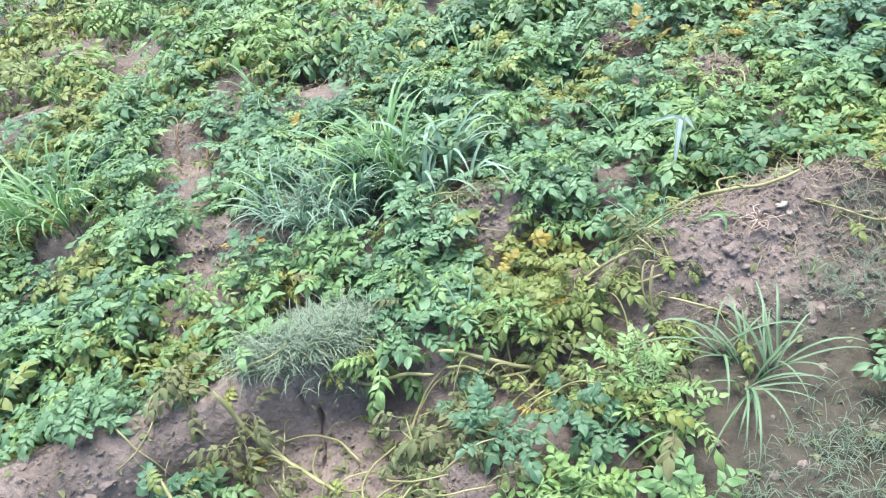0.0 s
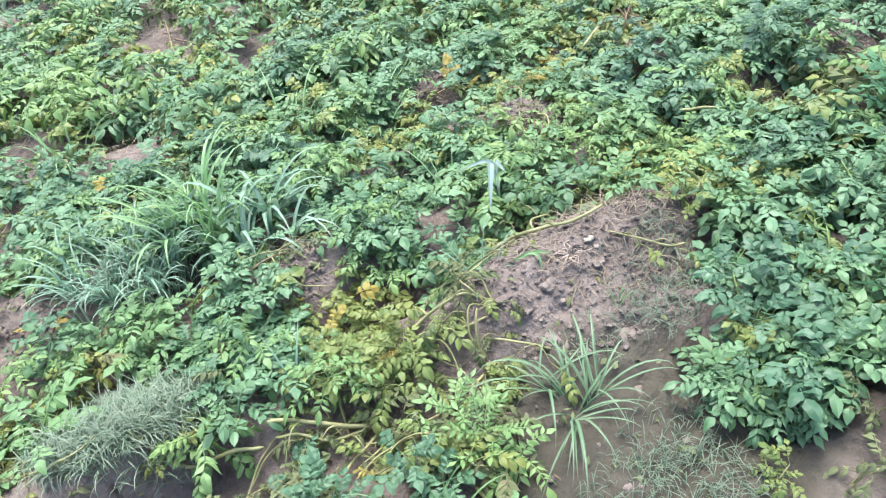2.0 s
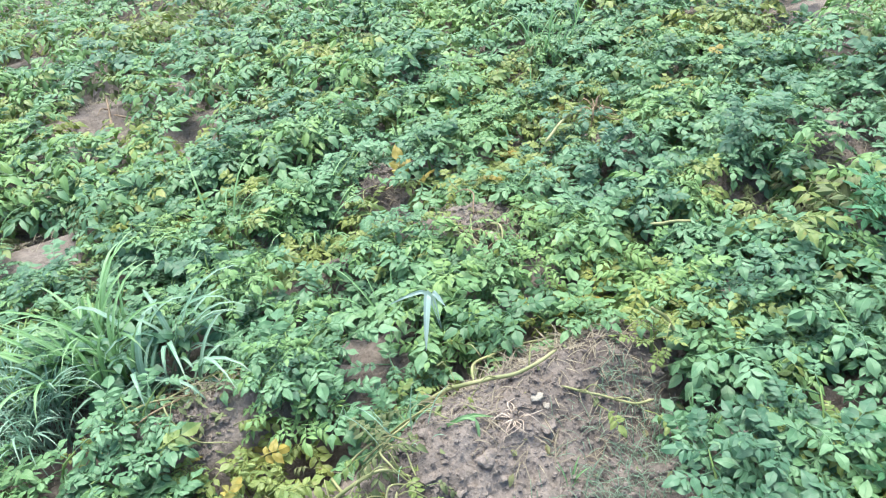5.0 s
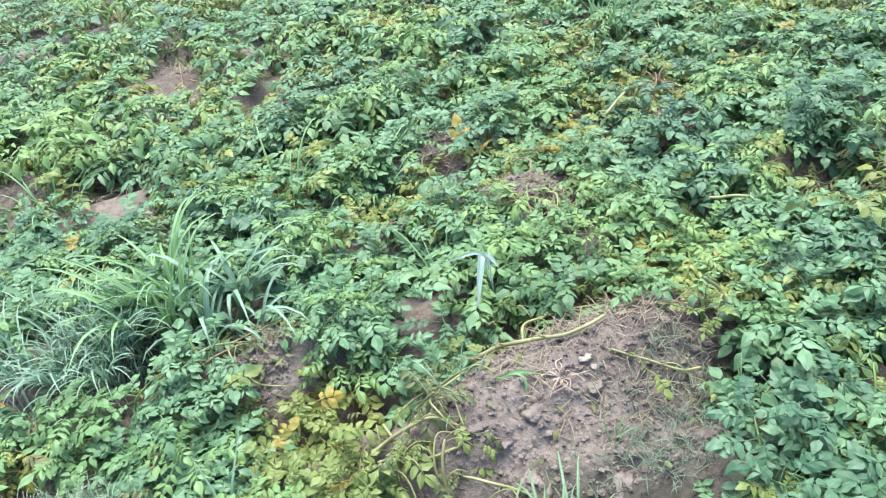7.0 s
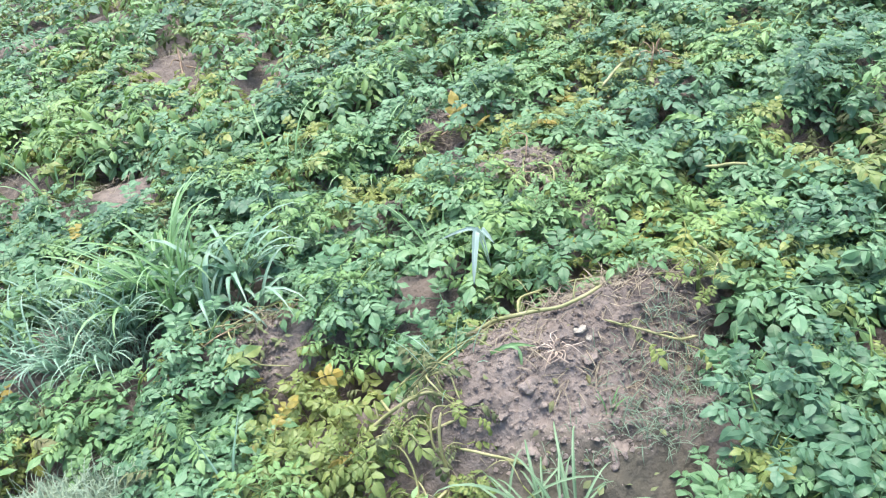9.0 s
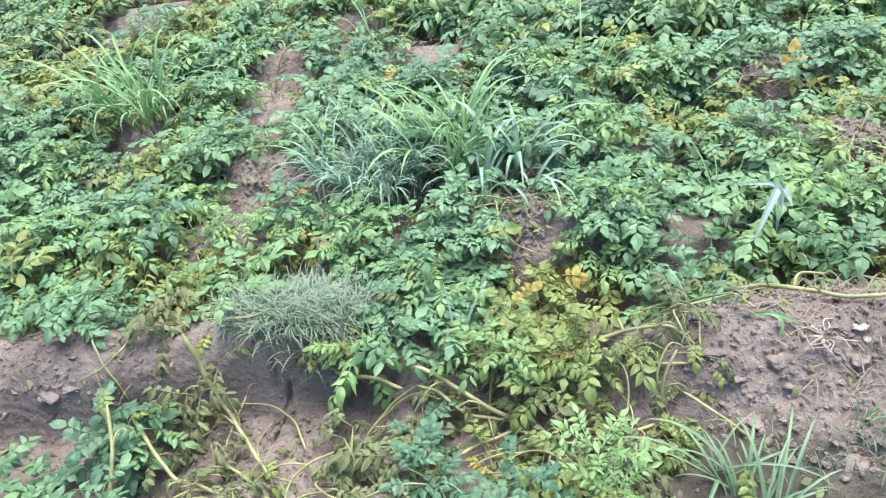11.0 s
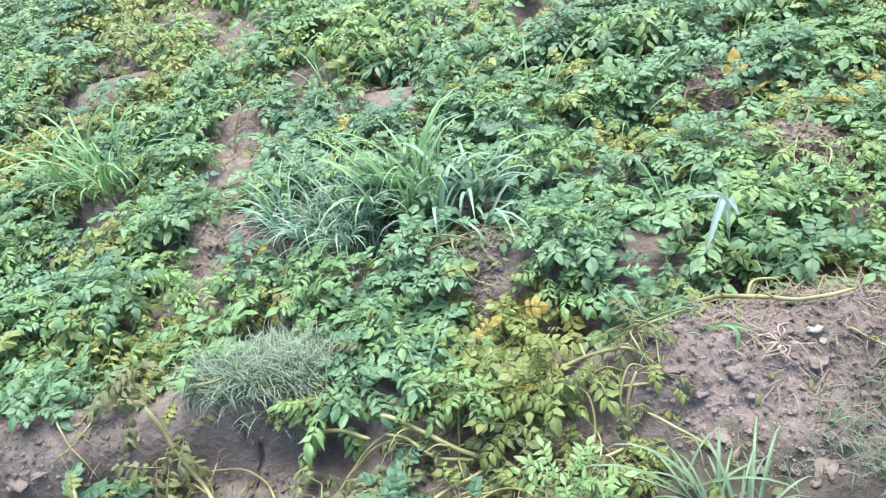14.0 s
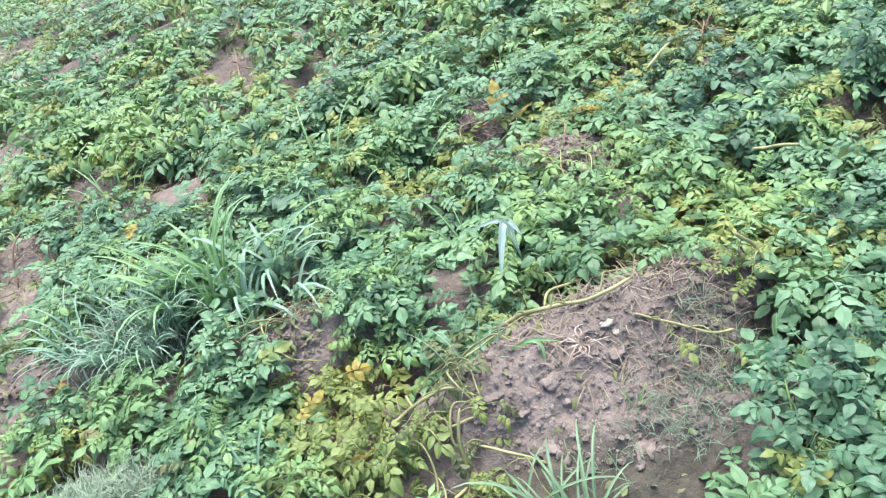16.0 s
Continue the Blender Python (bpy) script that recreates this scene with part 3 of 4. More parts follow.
HERO += [(1.03, 2.07, GREEN, 40, 0.55), (0.90, 2.05, GREEN, 170, 0.5), (1.09, 2.14, BRIGHT, 290, 0.6), (0.97, 2.02, GREEN, 80, 0.6), (0.84, 2.10, GREEN, 10, 0.6),
         (-0.24, 1.79, GREEN, 10, 0.85), (-0.13, 1.80, GREEN, 220, 0.6), (-0.38, 1.84, GREEN, 90, 0.8), (-0.28, 1.66, GREEN, 300, 0.85),
         (-0.17, 1.87, GREEN, 30, 0.7), (0.13, 1.86, GREEN, 100, 0.7), (-0.30, 1.94, LIME, 20, 0.6), (0.17, 1.99, GREEN, 200, 0.8), (-0.08, 1.77, LIME, 300, 0.5), (0.24, 1.90, GREEN, 10, 0.8), (-0.10, 1.98, LIME, 140, 0.4),
         (1.04, 1.23, GREEN, 30, 0.6), (1.15, 1.17, FRESH, 130, 0.75), (1.11, 1.33, GREEN, 250, 0.5), (1.26, 1.10, GREEN, 80, 0.8), (1.42, 1.02, FRESH, 20, 0.85),
         (-0.27, 1.26, DULL, 120, 0.7), (0.20, 1.19, DULL, 250, 0.7), (-0.43, 1.21, DULL, 300, 0.6), (-0.24, 1.04, DULL, 80, 0.75), (-0.81, 1.18, DULL, 150, 0.7), (-0.02, 1.20, DULL, 200, 0.7), (-0.36, 1.13, DULL, 20, 0.75),
         (0.22, 1.30, LIME, 60, 0.5), (0.36, 1.22, LIME, 100, 0.5), (-0.18, 1.38, LIME, 10, 0.65), (0.14, 1.13, DULL, 200, 0.6), (-0.60, 1.02, DULL, 60, 0.6)]
NEAR_LIMIT = 275
sites = [(x, y, kind.name, turn, size) for x, y, kind, turn, size in HERO]
near_r = random.Random(5)
taken = [(s[0], s[1]) for s in sites]
far_sites = []


def crowded(x, y, gap):
    return any((x - a) ** 2 + (y - b) ** 2 < gap * gap for a, b in taken)


# the stretch of the field that lies close: single plants on a loose grid along the ridges
for j in range(23):
    for i in range(70):
        cell = random.Random(i * 131 + j)
        x = -3.6 + i * 0.15 + cell.uniform(-0.06, 0.06) + (0.07 if j % 2 else 0)
        y = 0.80 + j * 0.125 + cell.uniform(-0.05, 0.05) + 0.05 * x
        if y > 3.62 or x < -0.75 * y - 0.9 or x > 1.6 * y + 0.9 or bare(x, y) or crowded(x, y, 0.11) or (dead(x, y) and cell.random() < 0.85):
            continue
        taken.append((x, y))
        kind = state(x, y, cell).name
        row = (x, y, kind, cell.uniform(0, 360), cell.uniform(0.78, 1.12) * stunted(x, y))
        (sites if len(sites) < NEAR_LIMIT and -0.55 * y - 0.55 < x < 0.75 * y + 0.45 else far_sites).append(row)

# low shoots between them
low_sites = []
for j in range(25):
    for i in range(48):
        x, y = -2.6 + i * 0.115 + near_r.uniform(-0.05, 0.05), 0.86 + j * 0.108 + near_r.uniform(-0.05, 0.05)
        if -0.62 * y - 0.6 < x < 0.8 * y + 0.6 and not bare(x, y) and not (dead(x, y) and near_r.random() < 0.85) and not any(inside(x, y + 0.16, e) for e in BARE + OPEN):
            low_sites.append((x, y, state(x, y, near_r).name, near_r.uniform(0, 360), near_r.uniform(0.5, 0.78)))

made = {}
for x, y, kind, turn, size in sites:
    m = foot(x, y, turn, size)
    family = made.setdefault(kind, [])
    if len(family) < 6:
        plant = make_plant(kind, near_r)
        plant.matrix_basis = m
        family.append(plant)
    else:
        copy_thing(near_r.choice(family), m)

# ---- the plants farther off, joined ----
far_r = random.Random(9)
y = 3.5
while y < 13.5:
    pitch = 0.135 + 0.026 * (y - 3.5)
    y += pitch
    x = -0.62 * y - 1.2
    while x < 1.15 * y + 2.1:
        x += pitch * 1.2 * far_r.uniform(0.75, 1.25)
        yy = y + far_r.uniform(-0.5, 0.5) * pitch + 0.05 * x
        if bare(x, yy) or (yy < 3.95 and crowded(x, yy, 0.12)):
            if yy > 3.7 and far_r.random() < 0.35:
                far_sites.append((x, yy, far_r.choice((DULL, DULL, GREEN, LIME)).name, far_r.uniform(0, 360), far_r.uniform(0.3, 0.55)))
            continue
        far_sites.append((x, yy, state(x, yy, far_r).name, far_r.uniform(0, 360), far_r.uniform(0.95, 1.25) * stunted(x, yy)))


side_r = random.Random(13)
y = 0.9
while y < 13.5:
    y += 0.33
    x = -9.0
    while x < 10.0:
        x += side_r.uniform(0.30, 0.44)
        inner = (-0.75 * y - 0.75 < x < min(1.6 * y + 0.75, 6.7)) if y < 3.6 else (-0.62 * y - 1.05 < x < 1.15 * y + 1.95)
        if not inner:
            far_sites.append((x, y + side_r.uniform(-0.12, 0.12) + 0.05 * x, state(x, y, side_r).name, side_r.uniform(0, 360), side_r.uniform(1.7, 2.1)))


def joined_plant(kind, rows, count):
    """A whole plant as one cloud of leaflets."""
    pool = leaf_pool(kind, rows, 5)
    leaves = plant_plan(kind, far_r)[1]
    s = Shape()
    for m in leaves[: max(count, 4)]:
        leaf = far_r.choice(pool)
        s.add(leaf.v, leaf.f, leaf.uv, m)
    sizes = np.array([len(f) for f in s.f])
    loops = np.array([i for f in s.f for i in f])
    return np.array([tuple(v) for v in s.v]), sizes, loops, np.array(s.uv)


order = list(LOOK)
flat = {(k, fine): [joined_plant(k, 2 if fine else 1, 16 if fine else 13) for _ in range(6)] for k in LOOK for fine in (True, False)}
close_up = {k: [joined_plant(k, 4, 18) for _ in range(6)] for k in LOOK}
vv, ss, ll, uu, ww, ribs, base = [], [], [], [], [], [], 0
shoots = {k: [joined_plant(k, 3, 13) for _ in range(4)] for k in LOOK}
for x, y, kind, turn, size in far_sites + low_sites:
    v, sizes, loops, u = far_r.choice(shoots[kind] if size < 0.8 and y < 3.6 else close_up[kind] if y < 2.7 and size < 1.6 else flat[kind, y < 5.2 and size < 1.6])
    m = np.array(foot(x, y, turn, size * (1.05 if y < 5.2 or size > 1.6 else 1.18), 6.0, 0.0, far_r))
    vv.append(v @ m[:3, :3].T + m[:3, 3])
    ss.append(sizes)
    ll.append(loops + base)
    uu.append(u[loops])
    ribs.append(u[:, 1])
    ww.append(np.full(len(sizes), order.index(kind)))
    base += len(v)
vv, ss, ll = np.concatenate(vv), np.concatenate(ss), np.concatenate(ll)
me = bpy.data.meshes.new("potato_foliage")
me.vertices.add(len(vv))
me.vertices.foreach_set("co", vv.astype(np.float32).ravel())
me.loops.add(len(ll))
me.loops.foreach_set("vertex_index", ll.astype(np.int32))
me.polygons.add(len(ss))
me.polygons.foreach_set("loop_start", np.r_[0, np.cumsum(ss)[:-1]].astype(np.int32))
for k in order:
    me.materials.append(MATS[k])
me.polygons.foreach_set("material_index", np.concatenate(ww).astype(np.int32))
me.polygons.foreach_set("use_smooth", np.full(len(ss), True))
me.uv_layers.new(name="uv").data.foreach_set("uv", np.concatenate(uu).astype(np.float32).ravel())
me.update(calc_edges=True)
crease(me, np.concatenate(ribs))
tagged(new("potato_foliage", me), "dense green potato foliage filling the field between and behind the nearer plants", "potato foliage", "", "stuff")


# ---- grass ----
def blade(length, width, arch, r, rows=7, start=80.0):
    """A long grass blade that rises from the origin towards +x and arches over."""
    verts, uvs, faces = [], [], []
    x = z = 0.0
    a = radians(start)
    sway = r.uniform(-0.5, 0.5)
    for i in range(rows + 1):
        t = i / rows
        w = width * 0.5 * min(1.0, 0.45 + 2.2 * t) * (1 - t ** 2.4) + 0.0003
        y = sway * length * 0.25 * t * t
        for side in (-1, 0, 1):
            verts.append((x, y + side * w, z + abs(side) * w * 0.35))
            uvs.append((t, float(side)))
        x, z = x + math.cos(a) * length / rows, z + math.sin(a) * length / rows
        a -= arch * (0.25 + 2.0 * t ** 1.7) / rows
    for i in range(rows):
        k = 3 * i
        faces += [(k, k + 1, k + 4, k + 3), (k + 1, k + 2, k + 5, k + 4)]
    return verts, faces, uvs


def blade_mesh(mat, length, width, arch, r, start):
    s = Shape()
    s.add(*blade(length, width, arch, r, 8, start))
    return s.mesh("blade", mat)


def grass_tuft(x, y, count, length, width, mat, label, seed, arch=(0.8, 2.6), start=(62, 88), spread_at=0.05, culms=0, up=0.0):
    r = random.Random(seed)
    root = new("grass_tuft")
    root.matrix_basis = pose(x, y, height(x, y) - 0.01)
    pool = [blade_mesh(mat, length * r.uniform(0.55, 1.1), width * r.uniform(0.7, 1.15), r.uniform(*arch), r, r.uniform(*start)) for _ in range(10)]
    stalks = []
    for k in range(culms):
        a, d = r.uniform(0, 6.28), spread_at * math.sqrt(r.random())
        foot_at, lean, tall = Vector((d * math.cos(a), d * math.sin(a), 0)), r.uniform(0.02, 0.10), up * r.uniform(0.7, 1.25)
        top = foot_at + Vector((lean * math.cos(a), lean * math.sin(a), tall))
        c = Shape()
        tube(c, [foot_at, foot_at.lerp(top, 0.5) + Vector((0, 0, 0.01)), top], (0.0035, 0.002), 5)
        stalks.append((foot_at, top, a, part("culm", c.mesh("culm", mat), root)))
    for k in range(count):
        a = k * 137.5 + r.uniform(-25, 25)
        d = spread_at * math.sqrt(r.random())
        at, bearer = Vector((d * math.cos(radians(a)), d * math.sin(radians(a)), 0)), root
        if stalks and k % 4:
            low, top, way, bearer = stalks[k % len(stalks)]
            at = low.lerp(top, r.uniform(0.15, 1.0))
            a = math.degrees(way) + r.gauss(0, 70)
        part("blade", r.choice(pool), bearer, pose(*at, 0, 0, a + r.uniform(-20, 20)) @ scaled(r.uniform(0.7, 1.1)))
    return tagged(root, label, "grass tuft", "grass tufts")


grass_tuft(-0.22, 2.20, 62, 0.34, 0.0155, BLADE, "tall upright green grass tuft among potato plants", 1, (0.5, 2.2), (62, 89), 0.08, 5, 0.14)
grass_tuft(-0.14, 2.15, 56, 0.36, 0.0190, BLUE_BLADE, "broad drooping pale-green grass blades beside a taller tuft", 19, (2.6, 4.6), (60, 88), 0.10, 5, 0.12)
grass_tuft(-0.30, 2.20, 26, 0.40, 0.0150, BLADE, "long arching green grass blades beside a taller tuft", 20, (1.6, 3.2), (48, 74), 0.06, 3, 0.12)
grass_tuft(-0.66, 1.99, 30, 0.24, 0.0070, BLUE_BLADE, "spiky bluish grass tuft at the foot of a mound", 18, (1.2, 3.0), (20, 70), 0.03)
grass_tuft(-0.50, 2.12, 190, 0.22, 0.0072, BLUE_BLADE, "low bluish grass tuft with fine blades on a mound", 2, (1.4, 4.0), (50, 90), 0.13, 9, 0.09)
grass_tuft(-1.60, 2.62, 80, 0.42, 0.015, BLADE, "loose tall grass tuft with drooping blades", 3, (1.6, 4.0), (52, 90), 0.18, 8, 0.16)
grass_tuft(0.47, 1.07, 44, 0.32, 0.0068, DUSK_BLADE, "spreading grass tuft flat on bare soil", 4, (1.8, 3.8), (24, 66), 0.035, 5, 0.05)
grass_tuft(2.35, 1.62, 34, 0.30, 0.010, BLADE, "upright grass tuft beside a leafy weed", 5, (1.0, 3.2), (56, 90), 0.08, 7, 0.2)
grass_tuft(1.83, 3.38, 36, 0.30, 0.009, BLADE, "thin upright grass among potato plants", 6, (0.8, 2.8), (60, 90), 0.12, 8, 0.2)
grass_tuft(0.47, 2.62, 16, 0.40, 0.011, BLADE, "few arching grass blades over potato leaves", 7, (1.6, 3.2), (66, 88), 0.06)
grass_tuft(0.95, 3.05, 18, 0.38, 0.010, BLADE, "few arching grass blades over potato leaves", 8, (1.6, 3.2), (66, 88), 0.06)
grass_tuft(0.72, 1.28, 7, 0.10, 0.006, BLADE, "small yellow-green grass seedling on a soil mound", 9, (0.2, 1.0), (60, 90), 0.015)
grass_tuft(1.05, 1.27, 9, 0.14, 0.007, BLADE, "small grass tuft at the edge of a soil mound", 10, (0.4, 1.8), (40, 88), 0.03)
grass_tuft(-2.3, 2.35, 30, 0.34, 0.011, BLADE, "loose grass tuft with drooping blades", 12, (1.6, 4.0), (56, 90), 0.14, 6, 0.2)
grass_tuft(-1.15, 1.95, 8, 0.2, 0.006, BLADE, "thin grass blades among potato leaves", 13, (0.6, 2.0), (50, 88), 0.08)
grass_tuft(0.42, 1.50, 9, 0.17, 0.005, BLUE_BLADE, "fine bluish grass blades at the edge of bare soil", 14, (1.0, 2.8), (40, 85), 0.06)
grass_tuft(0.55, 2.02, 10, 0.25, 0.008, BLADE, "thin arching grass between potato plants", 15, (1.0, 2.8), (50, 88), 0.06)
grass_tuft(0.02, 0.95, 10, 0.24, 0.006, BLADE, "thin arching grass between potato plants", 16, (1.0, 2.8), (40, 85), 0.08)
grass_tuft(1.55, 3.0, 12, 0.28, 0.008, BLADE, "thin grass among potato plants", 17, (0.6, 2.2), (60, 88), 0.08)

for x, y, count, seed in ((-0.75, 3.15, 16, 31), (-1.35, 3.45, 14, 32), (-0.6, 3.75, 12, 33), (-1.9, 3.9, 16, 34), (0.15, 2.72, 12, 35), (-2.5, 3.1, 16, 36), (2.7, 3.6, 14, 37)):
    grass_tuft(x, y, count, 0.34, 0.009, BLADE, "thin arching grass blades over potato leaves", seed, (1.2, 3.6), (55, 88), 0.10)


def strip(points, widths, mat, name, flat_way=(0, 0, 1)):
    """A bent leaf blade through the points with its own widths."""
    s = Shape()
    line = smooth_line(points, 5)
    verts, uvs, faces = [], [], []
    n = len(line)
    for i, p in enumerate(line):
        t = i / (n - 1)
        way = (line[min(i + 1, n - 1)] - line[max(i - 1, 0)]).normalized()
        k = t * (len(widths) - 1)
        w = widths[int(k)] + (widths[min(int(k) + 1, len(widths) - 1)] - widths[int(k)]) * (k - int(k))
        across = way.cross(Vector(flat_way)).normalized() * w * 0.5
        up = across.cross(way).normalized() * w * 0.14
        for side in (-1, 0, 1):
            verts.append(p + across * side + up * abs(side))
            uvs.append((t, float(side)))
    for i in range(n - 1):
        k = 3 * i
        faces += [(k, k + 1, k + 4, k + 3), (k + 1, k + 2, k + 5, k + 4)]
    s.add(verts, faces, uvs)
    return s.mesh(name, mat)


bent = tagged(new("bent_grass"), "pale bluish bent grass blades hanging over leaves", "grass blade", "grass tufts")
bent.matrix_basis = pose(0.635, 1.83, 0.195) @ scaled(0.84)
for points, widths in (
    ([(0.02, 0.02, 0), (0.0, 0.0, 0.12), (-0.015, -0.015, 0.20), (-0.04, -0.055, 0.17), (-0.065, -0.095, 0.12), (-0.08, -0.12, 0.08)], (0.002, 0.004, 0.026, 0.024, 0.015, 0.001)),
    ([(0.02, 0.02, 0), (0.01, 0.0, 0.12), (0.0, -0.015, 0.20), (0.014, -0.032, 0.180), (0.026, -0.048, 0.155)], (0.003, 0.006, 0.018, 0.014, 0.001)),
    ([(0.02, 0.03, 0), (0.0, 0.01, 0.13), (-0.02, 0.005, 0.195), (-0.07, 0.01, 0.20), (-0.135, 0.02, 0.185)], (0.003, 0.006, 0.013, 0.010, 0.001)),
):
    part("blade", strip(points, widths, PALE_BLADE, "blade", (0.3, -0.75, 0.5)), bent)

draped = tagged(new("bent_grass"), "pale green grass blade bent over the soil mound", "grass blade", "grass tufts")
draped.matrix_basis = pose(0.456, 1.491, 0.245)
for points, widths in (
    ([(0, 0, -0.02), (0.05, -0.015, 0.022), (0.114, -0.034, 0.045), (0.165, -0.049, 0.03)], (0.004, 0.008, 0.011, 0.001)),
    ([(0.03, -0.01, 0.01), (0.10, -0.03, 0.045), (0.122, -0.054, 0.03), (0.105, -0.083, -0.028)], (0.004, 0.009, 0.009, 0.002)),
):
    part("blade", strip(points, widths, BLADE, "blade", (0.2, -0.7, 0.6)), draped)

crossed = tagged(new("crossed_grass"), "two pale upright grass blades crossing in a V", "grass blade", "grass tufts")
crossed.matrix_basis = pose(-0.14, 1.42, 0.17)
for points in ([(0, 0, 0), (-0.01, 0.03, 0.07), (-0.035, 0.09, 0.15)], [(0, 0, 0), (0.03, 0.04, 0.08), (0.07, 0.12, 0.14)]):
    part("blade", strip(points, (0.004, 0.006, 0.006, 0.004, 0.001), BLUE_BLADE, "blade", (0.2, -0.8, 0.5)), crossed)


def turf(name, label, patches, mat, seed, length=0.09, width=0.0028, rise=(20, 88), arch=(1.5, 5.5)):
    """Fine curling grass, as one mesh."""
    r = random.Random(seed)
    s = Shape()
    for cx, cy, rx, ry, count, lift in patches:
        for _ in range(count):
            a, d = r.uniform(0, 6.28), math.sqrt(r.random())
            x, y = cx + rx * d * math.cos(a), cy + ry * d * math.sin(a)
            m = pose(x, y, height(x, y) + lift * (1 - d * d) * r.random(), 0, 0, r.uniform(0, 360))
            s.add(*blade(length * r.uniform(0.5, 1.25), width * r.uniform(0.7, 1.3), r.uniform(*arch), r, 6, r.uniform(*rise)), m)
    tagged(new(name, s.mesh(name, mat)), label, "fine grass", "", "stuff")


turf("wiry_grass", "grey-green wiry curling grass covering a small mound", [(-0.56, 1.52, 0.24, 0.15, 2700, 0.05), (-0.54, 1.43, 0.18, 0.03, 300, 0.01)], WIRY, 21, 0.09, 0.0024)
turf("bluish_grass", "dense fine bluish grass filling a tuft on a mound", [(-0.48, 2.11, 0.14, 0.09, 330, 0.02), (-0.18, 2.17, 0.10, 0.07, 70, 0.02)], BLUE_BLADE, 24, 0.15, 0.0055, (48, 88), (1.0, 4.0))
turf("thin_grass", "thin grey-green grass sprouting from bare soil", [(0.86, 1.22, 0.14, 0.09, 260, 0.0), (0.97, 1.38, 0.09, 0.13, 190, 0.0), (0.52, 0.78, 0.24, 0.12, 650, 0.0), (0.62, 0.92, 0.16, 0.09, 160, 0.0), (0.62, 1.22, 0.14, 0.06, 60, 0.0), (0.80, 1.36, 0.10, 0.06, 40, 0.0), (-0.60, 2.18, 0.22, 0.10, 260, 0.03)], THIN, 22, 0.065, 0.0016)
turf("straw", "dry straw and dead stalks lying on the soil", [(0.80, 1.50, 0.28, 0.20, 480, 0.0), (0.92, 1.62, 0.16, 0.08, 160, 0.0), (-0.40, 1.02, 0.2, 0.1, 40, 0.0), (-1.15, 1.30, 0.3, 0.12, 14, 0.0), (0.95, 2.20, 0.14, 0.14, 170, 0.0), (-0.60, 1.66, 0.3, 0.10, 60, 0.0), (0.25, 1.30, 0.2, 0.2, 40, 0.0), (0.8, 2.78, 0.12, 0.1, 25, 0.0), (1.6, 2.6, 0.14, 0.1, 30, 0.0), (-1.10, 2.92, 0.16, 0.28, 170, 0.03), (-0.92, 3.36, 0.2, 0.15, 90, 0.03), (-0.51, 3.24, 0.24, 0.12, 90, 0.03), (-2.17, 3.54, 0.25, 0.2, 110, 0.03), (-2.12, 3.97, 0.3, 0.2, 120, 0.03), (-0.27, 4.30, 0.26, 0.42, 150, 0.03), (2.56, 4.76, 0.2, 0.25, 60, 0.02), (2.48, 5.71, 0.3, 0.4, 90, 0.02), (3.73, 3.52, 0.3, 0.2, 80, 0.02), (-1.54, 4.15, 0.4, 0.25, 120, 0.03), (2.2, 2.0, 0.2, 0.2, 50, 0.02)] + [(cx, cy, rx * 1.5, ry * 1.5, 130, 0.03) for cx, cy, rx, ry in OPEN], STRAW, 23, 0.065, 0.0021, (2, 26), (0.3, 2.6))


# ---- fallen stems, roots and a broad-leaved weed ----
def fallen_vine(points, radii, mat, label, twigs=0, seed=1):
    """points: x, y and the lift over the soil."""
    r = random.Random(seed)
    root = new("potato_vine")
    points = [(x, y, height(x, y) + lift + 0.006) for x, y, lift in points]
    base = Vector(points[0])
    root.matrix_basis = Matrix.Translation(base)
    s = Shape()
    line = smooth_line([Vector(p) - base for p in points], 7)
    line = [p + 0.0045 * noise.noise_vector(p * 17 + Vector((seed * 5.0, 0, 0))) * min(1.0, i / 3) for i, p in enumerate(line)]
    radii = (radii[0] * 0.85, radii[1] * 0.8)
    tube(s, line, radii, 7)
    stem = part("stem", s.mesh("stem", mat), root)
    for k in range(twigs):
        p = line[r.randrange(2, len(line))]
        a, d = r.uniform(0, 6.28), r.uniform(0.04, 0.09)
        t = Shape()
        tube(t, smooth_line([p, p + Vector((d * 0.5 * math.cos(a), d * 0.5 * math.sin(a), 0.025)), p + Vector((d * math.cos(a), d * math.sin(a), 0.0))], 3), (radii[1] * 0.6, 0.001), 4)
        part("twig", t.mesh("twig", mat), stem)
        if mat == PALE_STEM and k < 3:
            part("leaf", r.choice(POOL[DULL.name if k % 2 else LIME.name]), stem, Matrix.Translation(p + Vector((d * math.cos(a), d * math.sin(a), 0.005))) @ pose(0, 0, 0, 0, r.uniform(-5, 15), math.degrees(a)) @ scaled(r.uniform(0.45, 0.7)))
    return tagged(root, label, "potato vine", "fallen potato vines")


PALE = "pale yellow-green fallen potato stem"
fallen_vine([(-0.79, 1.33, 0.12), (-0.736, 1.278, 0.10), (-0.667, 1.219, 0.06), (-0.535, 1.087, 0.02)], (0.0075, 0.0065), PALE_STEM, PALE + " across the trench", 4, 1)
fallen_vine([(-0.696, 1.137, 0.05), (-0.605, 1.095, 0.03), (-0.518, 1.034, 0.02), (-0.403, 1.016, 0.015), (-0.335, 1.036, 0.015)], (0.005, 0.0065), PALE_STEM, PALE + " on crumbly soil in the trench", 4, 11)
fallen_vine([(-0.93, 1.20, 0.12), (-0.784, 1.08, 0.06), (-0.705, 1.061, 0.04), (-0.608, 1.031, 0.03)], (0.0065, 0.005), PALE_STEM, PALE + " in the trench", 3, 10)
